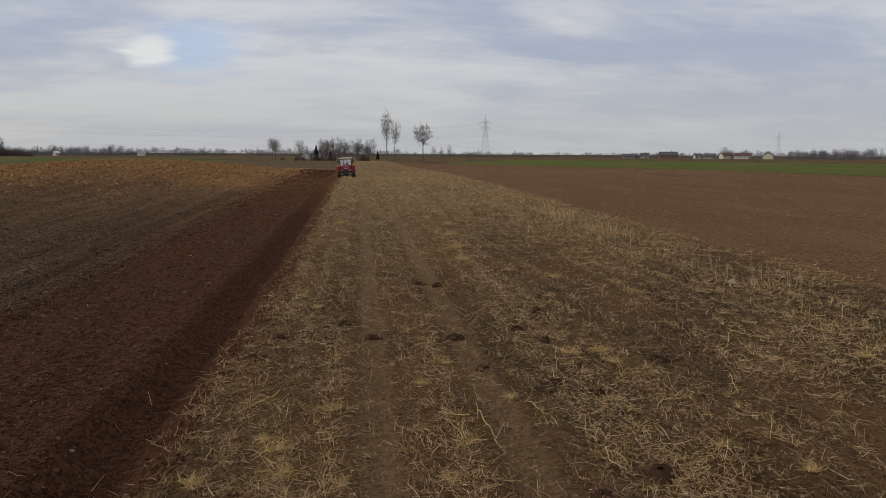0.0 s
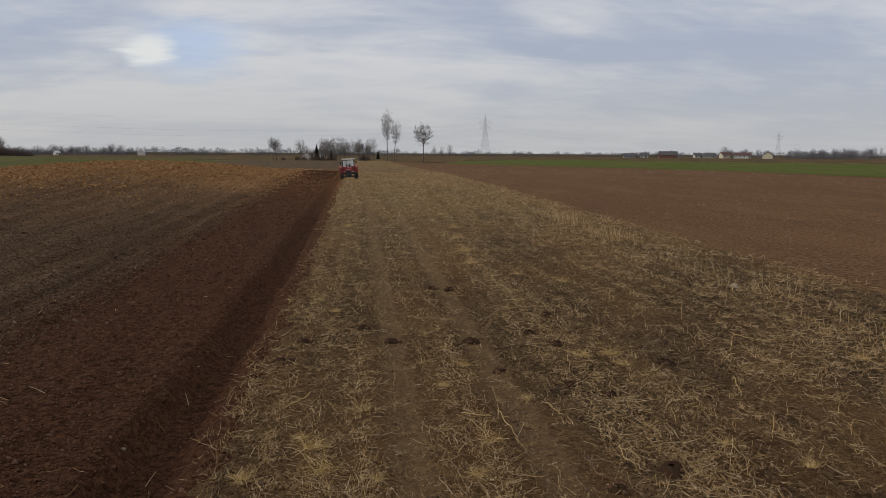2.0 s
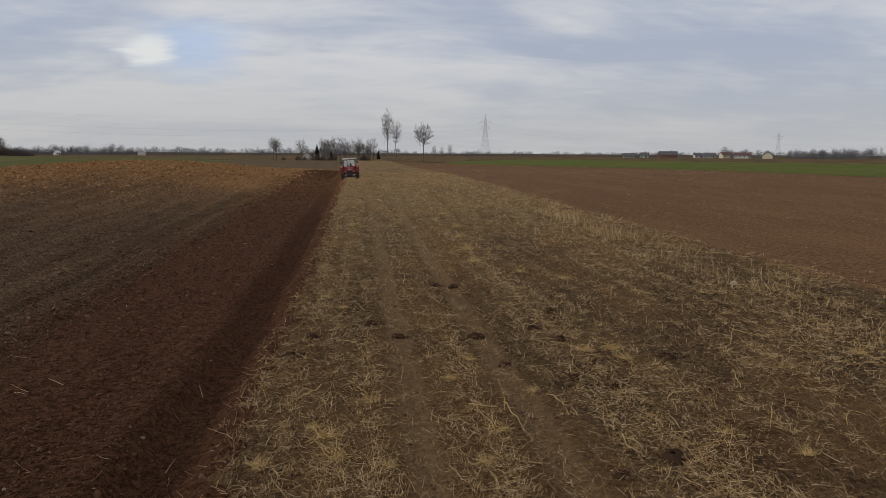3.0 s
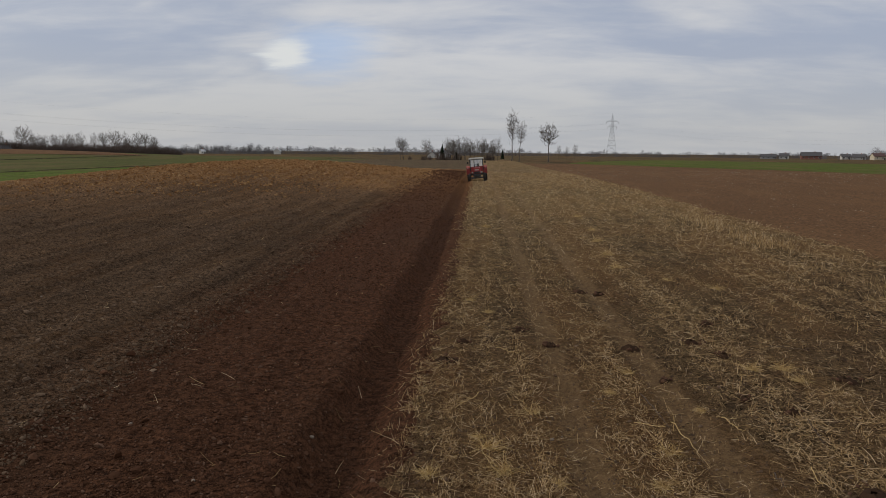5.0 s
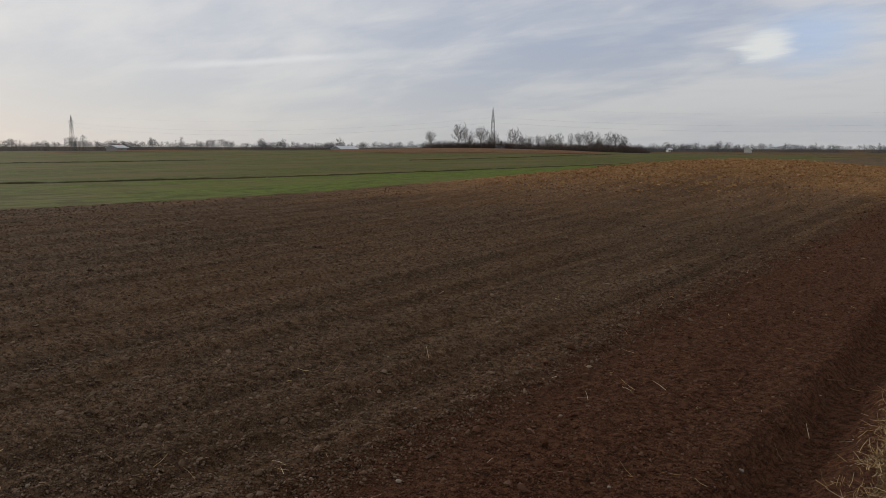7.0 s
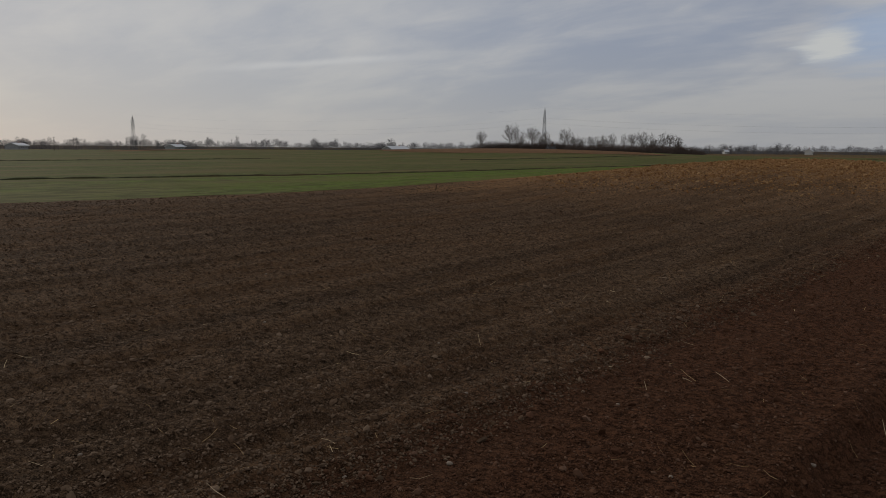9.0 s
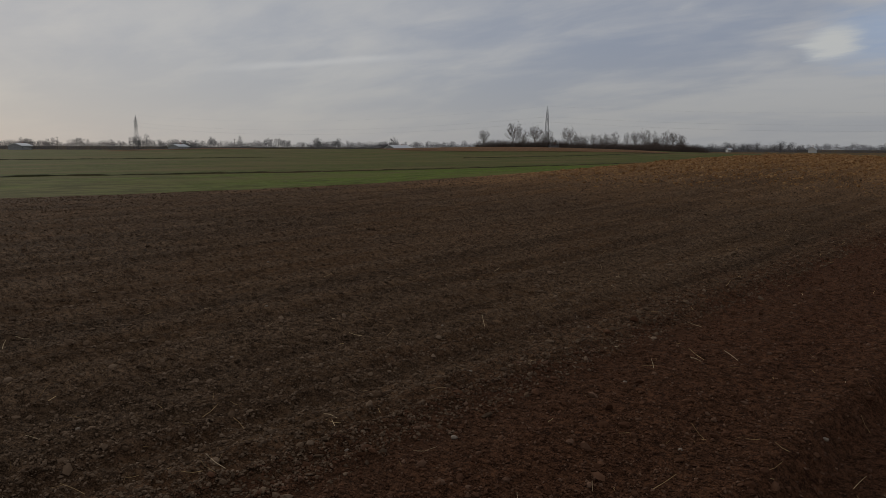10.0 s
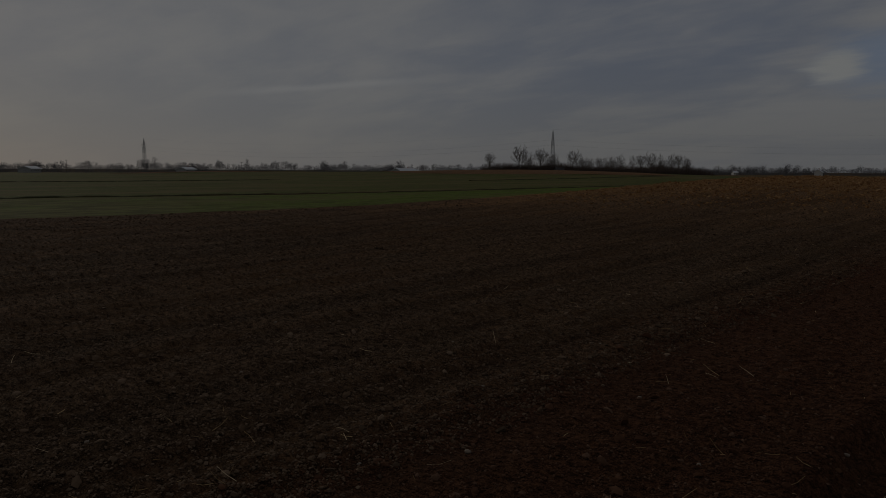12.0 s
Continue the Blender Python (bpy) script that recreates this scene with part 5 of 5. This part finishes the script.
# ---- tractor ----
RED = plain("worn_red_paint", (0.30, 0.028, 0.025), 0.45, 0, 0.35, 5)
RED_DULL = plain("sun_faded_red_paint", (0.38, 0.055, 0.035), 0.6, 0, 0.35, 6)
CREAM = plain("cream_roof_paint", (0.52, 0.49, 0.42), 0.5, 0, 0.3, 4)
DARK = plain("grimy_dark_steel", (0.035, 0.033, 0.032), 0.6, 0.3, 0.3, 8)
RUBBER = plain("muddy_tyre_rubber", (0.030, 0.024, 0.020), 0.9, 0, 0.6, 9)
GREYP = plain("grey_cast_iron", (0.10, 0.10, 0.10), 0.6, 0.4, 0.3, 7)
WHITE = plain("white_enamel", (0.75, 0.74, 0.70), 0.4, 0, 0.2, 9)
SEAT = plain("black_vinyl", (0.02, 0.02, 0.02), 0.6, 0, 0.2, 9)
LAMP = plain("headlamp_glass", (0.55, 0.55, 0.52), 0.15, 0.3, 0.1, 9)


def clear_glass():
    """Thin window glass: clear, with a faint sheen."""
    m = bpy.data.materials.new("cab_glass")
    m.use_nodes = True
    nt = m.node_tree
    nt.nodes.clear()
    out, mx = nt.nodes.new("ShaderNodeOutputMaterial"), nt.nodes.new("ShaderNodeMixShader")
    tr, gl = nt.nodes.new("ShaderNodeBsdfTransparent"), nt.nodes.new("ShaderNodeBsdfGlossy")
    tr.inputs[0].default_value = (0.96, 0.97, 0.96, 1)
    gl.inputs["Roughness"].default_value = 0.04
    mx.inputs[0].default_value = 0.22
    nt.links.new(tr.outputs[0], mx.inputs[1])
    nt.links.new(gl.outputs[0], mx.inputs[2])
    nt.links.new(mx.outputs[0], out.inputs[0])
    return m


GLASS = clear_glass()
ACROSS = Matrix.Rotation(radians(90), 4, "Y")


def wheel(parent, x, y, r, w, rim_mat, lugs):
    """A tractor wheel on its axle at (x, y); its hub is its own centre."""
    hub = new("wheel")
    hub.parent = parent
    hub.location = (x, y, r)
    prof = ((0.56, -0.40), (0.72, -0.5), (0.93, -0.48), (0.98, -0.25), (1.0, 0), (0.98, 0.25), (0.93, 0.48), (0.72, 0.5), (0.56, 0.40))
    bm = bmesh.new()
    n = 28
    rings = [[bm.verts.new((q * w, math.cos(2 * math.pi * k / n) * p * r * 0.96, math.sin(2 * math.pi * k / n) * p * r * 0.96)) for p, q in prof] for k in range(n)]
    for k in range(n):
        a, b = rings[k], rings[(k + 1) % n]
        for s in range(len(prof) - 1):
            bm.faces.new((a[s], a[s + 1], b[s + 1], b[s]))
        bm.faces.new((a[-1], a[0], b[0], b[-1]))
    for k in range(lugs):
        a = 2 * math.pi * k / lugs
        for e in (1, -1):
            g = box(w * 0.52, 0.045, r * 0.06, (e * w * 0.24, 0, r * 0.975), 0, 0.7, Matrix.Rotation(radians(28 * e), 4, "Z"))
            me = bpy.data.meshes.new("lug")
            g.transform(Matrix.Rotation(a + (0 if e > 0 else math.pi / lugs), 4, "X"))
            g.to_mesh(me)
            g.free()
            bm.from_mesh(me)
            bpy.data.meshes.remove(me)
    part("tyre", bm, RUBBER, hub)
    disc = merge(tube(r * 0.57, w * 0.10, (0, 0, 0), ACROSS, 24, bevel=0.01), tube(r * 0.20, w * 0.5, (0, 0, 0), ACROSS, 16, bevel=0.01),
                 *[tube(0.022, w * 0.2, (0, math.cos(k * 1.047) * r * 0.3, math.sin(k * 1.047) * r * 0.3), ACROSS, 8) for k in range(6)])
    part("rim", disc, rim_mat, hub)
    return hub


def tractor():
    """Drives towards its own -y; the origin lies on the ground under the middle."""
    t = new("tractor")
    # hood with a rounded nose
    part("hood", box(0.78, 1.65, 0.62, (0, -1.15, 1.16), 0.08, 0.92), RED, t, "worn red hood")
    nose = part("grille", box(0.74, 0.10, 0.60, (0, -2.0, 1.13), 0.04), RED, t)
    part("slot_panel", box(0.62, 0.03, 0.22, (0, -2.055, 0.97), 0.008), DARK, nose, "dark slotted grille")
    for k in range(5):
        part("slat", box(0.62, 0.02, 0.012, (0, -2.075, 0.905 + 0.037 * k)), GREYP, nose)
    part("badge", box(0.40, 0.012, 0.09, (0, -2.062, 1.25), 0.004), WHITE, nose, "white nameplate")
    for k, w in enumerate((0.05, 0.03, 0.05, 0.04, 0.05)):
        part("badge_bar", box(w, 0.006, 0.045, (-0.13 + 0.065 * k, -2.071, 1.25)), DARK, nose)
    for e in (1, -1):
        h = part("headlight", tube(0.085, 0.08, (e * 0.47, -2.0, 1.0), Matrix.Rotation(radians(90), 4, "X"), 18, bevel=0.01), DARK, t)
        part("lens", tube(0.072, 0.02, (e * 0.47, -2.045, 1.0), Matrix.Rotation(radians(90), 4, "X"), 18), LAMP, h)
    part("engine_block", box(0.46, 1.75, 0.50, (0, -1.05, 0.68), 0.04), GREYP, t)
    part("gearbox", box(0.52, 1.5, 0.55, (0, 0.45, 0.72), 0.05), GREYP, t)
    w = part("front_weight", box(0.78, 0.26, 0.24, (0, -2.17, 0.66), 0.03), DARK, t, "dark slab of front ballast")
    for k in range(5):
        part("weight_rib", box(0.03, 0.28, 0.21, (-0.30 + 0.15 * k, -2.18, 0.66), 0.006), GREYP, w)
    part("front_axle", box(1.55, 0.16, 0.16, (0, -1.55, 0.42), 0.02), GREYP, t)
    part("rear_axle", tube(0.13, 1.5, (0, 0.75, 0.75), ACROSS, 14), GREYP, t)
    part("exhaust", merge(tube(0.028, 0.95, (-0.24, -0.75, 1.9), seg=12), tube(0.05, 0.35, (-0.24, -0.75, 1.62), seg=14, bevel=0.01)), DARK, t, "sooty exhaust pipe")
    part("air_filter", merge(tube(0.05, 0.5, (0.16, -1.3, 1.55), seg=12), tube(0.10, 0.12, (0.16, -1.3, 1.82), seg=14, bevel=0.02)), DARK, t)
    # rear fenders
    for e in (1, -1):
        f = bmesh.new()
        arc = [(0.75 + 0.90 * math.cos(radians(a)), 0.75 + 0.90 * math.sin(radians(a))) for a in range(10, 176, 15)]
        outer, inner = [], []
        for y, z in arc:
            outer.append((f.verts.new((e * 1.10, y, z)), f.verts.new((e * 1.10, y, z - 0.04))))
            inner.append((f.verts.new((e * 0.62, y, z)), f.verts.new((e * 0.62, y, z - 0.04))))
        for i in range(len(arc) - 1):
            f.faces.new((outer[i][0], inner[i][0], inner[i + 1][0], outer[i + 1][0]))
            f.faces.new((outer[i][1], outer[i + 1][1], inner[i + 1][1], inner[i][1]))
            f.faces.new((outer[i][0], outer[i + 1][0], outer[i + 1][1], outer[i][1]))
            f.faces.new((inner[i][0], inner[i][1], inner[i + 1][1], inner[i + 1][0]))
        bmesh.ops.recalc_face_normals(f, faces=f.faces[:])
        fen = part("fender", f, RED_DULL, t, "faded red mudguard")
        part("fender_front", box(0.48, 0.05, 0.62, (e * 0.86, -0.13, 1.16), 0.02), RED, fen)
        part("marker_lamp", box(0.12, 0.05, 0.08, (e * 0.95, -0.17, 1.42), 0.015), LAMP, fen)
    # cab
    part("firewall", box(1.34, 0.06, 0.55, (0, -0.30, 1.30), 0.02), RED, t)
    part("cab_floor", box(1.15, 1.45, 0.06, (0, 0.40, 1.02), 0.01), DARK, t)
    for x, y, lean in ((0.70, -0.32, 2), (-0.70, -0.32, 2), (0.70, 1.10, -2), (-0.70, 1.10, -2)):
        part("cab_post", box(0.095, 0.08, 1.32, (x * 0.97, y, 1.75), 0.012, 1.0, Matrix.Rotation(radians(lean), 4, "X")), DARK, t)
    part("windscreen_bar", box(1.4, 0.05, 0.09, (0, -0.30, 2.32), 0.012), DARK, t)
    part("rear_window_bar", box(0.06, 0.05, 1.05, (0.08, 1.10, 1.78), 0.012), DARK, t)
    roof = part("roof", box(1.60, 1.75, 0.11, (0, 0.38, 2.44), 0.05, 0.95), CREAM, t, "cream cab roof")
    part("roof_lip", box(1.60, 0.08, 0.06, (0, -0.50, 2.37), 0.02), CREAM, roof)
    part("windscreen", box(1.32, 0.012, 0.76, (0, -0.33, 1.94), turn=Matrix.Rotation(radians(-5), 4, "X")), GLASS, t).visible_shadow = False
    part("rear_window", box(1.32, 0.012, 1.05, (0, 1.12, 1.78)), GLASS, t).visible_shadow = False
    for e in (1, -1):
        part("side_window", box(0.012, 1.32, 1.0, (e * 0.68, 0.38, 1.80)), GLASS, t).visible_shadow = False
        m = part("mirror", box(0.15, 0.03, 0.22, (e * 0.92, -0.42, 2.0), 0.015), DARK, t)
        part("mirror_arm", tube(0.012, 0.26, (e * 0.80, -0.40, 2.06), ACROSS, 8), DARK, m)
    seat = part("driver_seat", merge(box(0.48, 0.45, 0.12, (0, 0.62, 1.40), 0.04), box(0.46, 0.10, 0.45, (0, 0.86, 1.62), 0.04)), SEAT, t)
    part("seat_post", tube(0.06, 0.34, (0, 0.62, 1.2)), DARK, seat)
    ring = bmesh.new()
    for k in range(20):
        for s in range(6):
            a, b = 2 * math.pi * k / 20, 2 * math.pi * s / 6
            ring.verts.new(((0.20 + 0.018 * math.cos(b)) * math.cos(a), (0.20 + 0.018 * math.cos(b)) * math.sin(a), 0.018 * math.sin(b)))
    ring.verts.ensure_lookup_table()
    for k in range(20):
        for s in range(6):
            ring.faces.new([ring.verts[i] for i in (k * 6 + s, ((k + 1) % 20) * 6 + s, ((k + 1) % 20) * 6 + (s + 1) % 6, k * 6 + (s + 1) % 6)])
    ring.transform(Matrix.Translation((0, 0.12, 1.72)) @ Matrix.Rotation(radians(35), 4, "X"))
    wheel_ring = part("steering_wheel", ring, DARK, t)
    part("steering_column", tube(0.025, 0.5, (0, -0.02, 1.52), Matrix.Rotation(radians(35), 4, "X"), 10), DARK, wheel_ring)
    wheels = [wheel(t, e * 0.86, 0.75, 0.75, 0.40, RED_DULL, 18) for e in (1, -1)] + [wheel(t, e * 0.76, -1.55, 0.46, 0.26, CREAM, 14) for e in (1, -1)]
    return tagged(t, "old red tractor with a cream-roofed cab, muddy tyres", "tractor"), wheels


TRACTOR, WHEELS = tractor()
# seconds and distance along the furrow
DRIVE = ((0, 91.0), (1.25, 90.0), (2.5, 88.4), (3.4, 86.2), (4.5, 82.4), (5.0, 79.0), (5.5, 75.2), (6.0, 71.3), (6.5, 67.5), (7.0, 63.8), (7.7, 58.8), (8.5, 54.2), (9.3, 51.0), (10.5, 48.0), (12.0, 45.5))


def motions():
    rows = []
    for t, y in DRIVE:
        x = -1.56
        zl, zr = float(land(x + 0.86, y)), float(land(x - 0.86, y)) - 0.18
        rows.append((t, pose(x, y, (zl + zr) / 2, 0, math.degrees(math.atan2(zl - zr, 1.72)) * -1, 0)))
    walk(TRACTOR, rows)
    for w in WHEELS:
        r = w.location.z
        turn, out, last = 0.0, [], None
        steps_t = np.arange(0, 12.01, 0.1)
        for t in steps_t:
            y = float(np.interp(t, [d[0] for d in DRIVE], [d[1] for d in DRIVE]))
            turn = math.degrees((DRIVE[0][1] - y) / r)
            out.append((float(t), pose(w.location.x, w.location.y, r, turn, 0, 0)))
        walk(w, out)


motions()
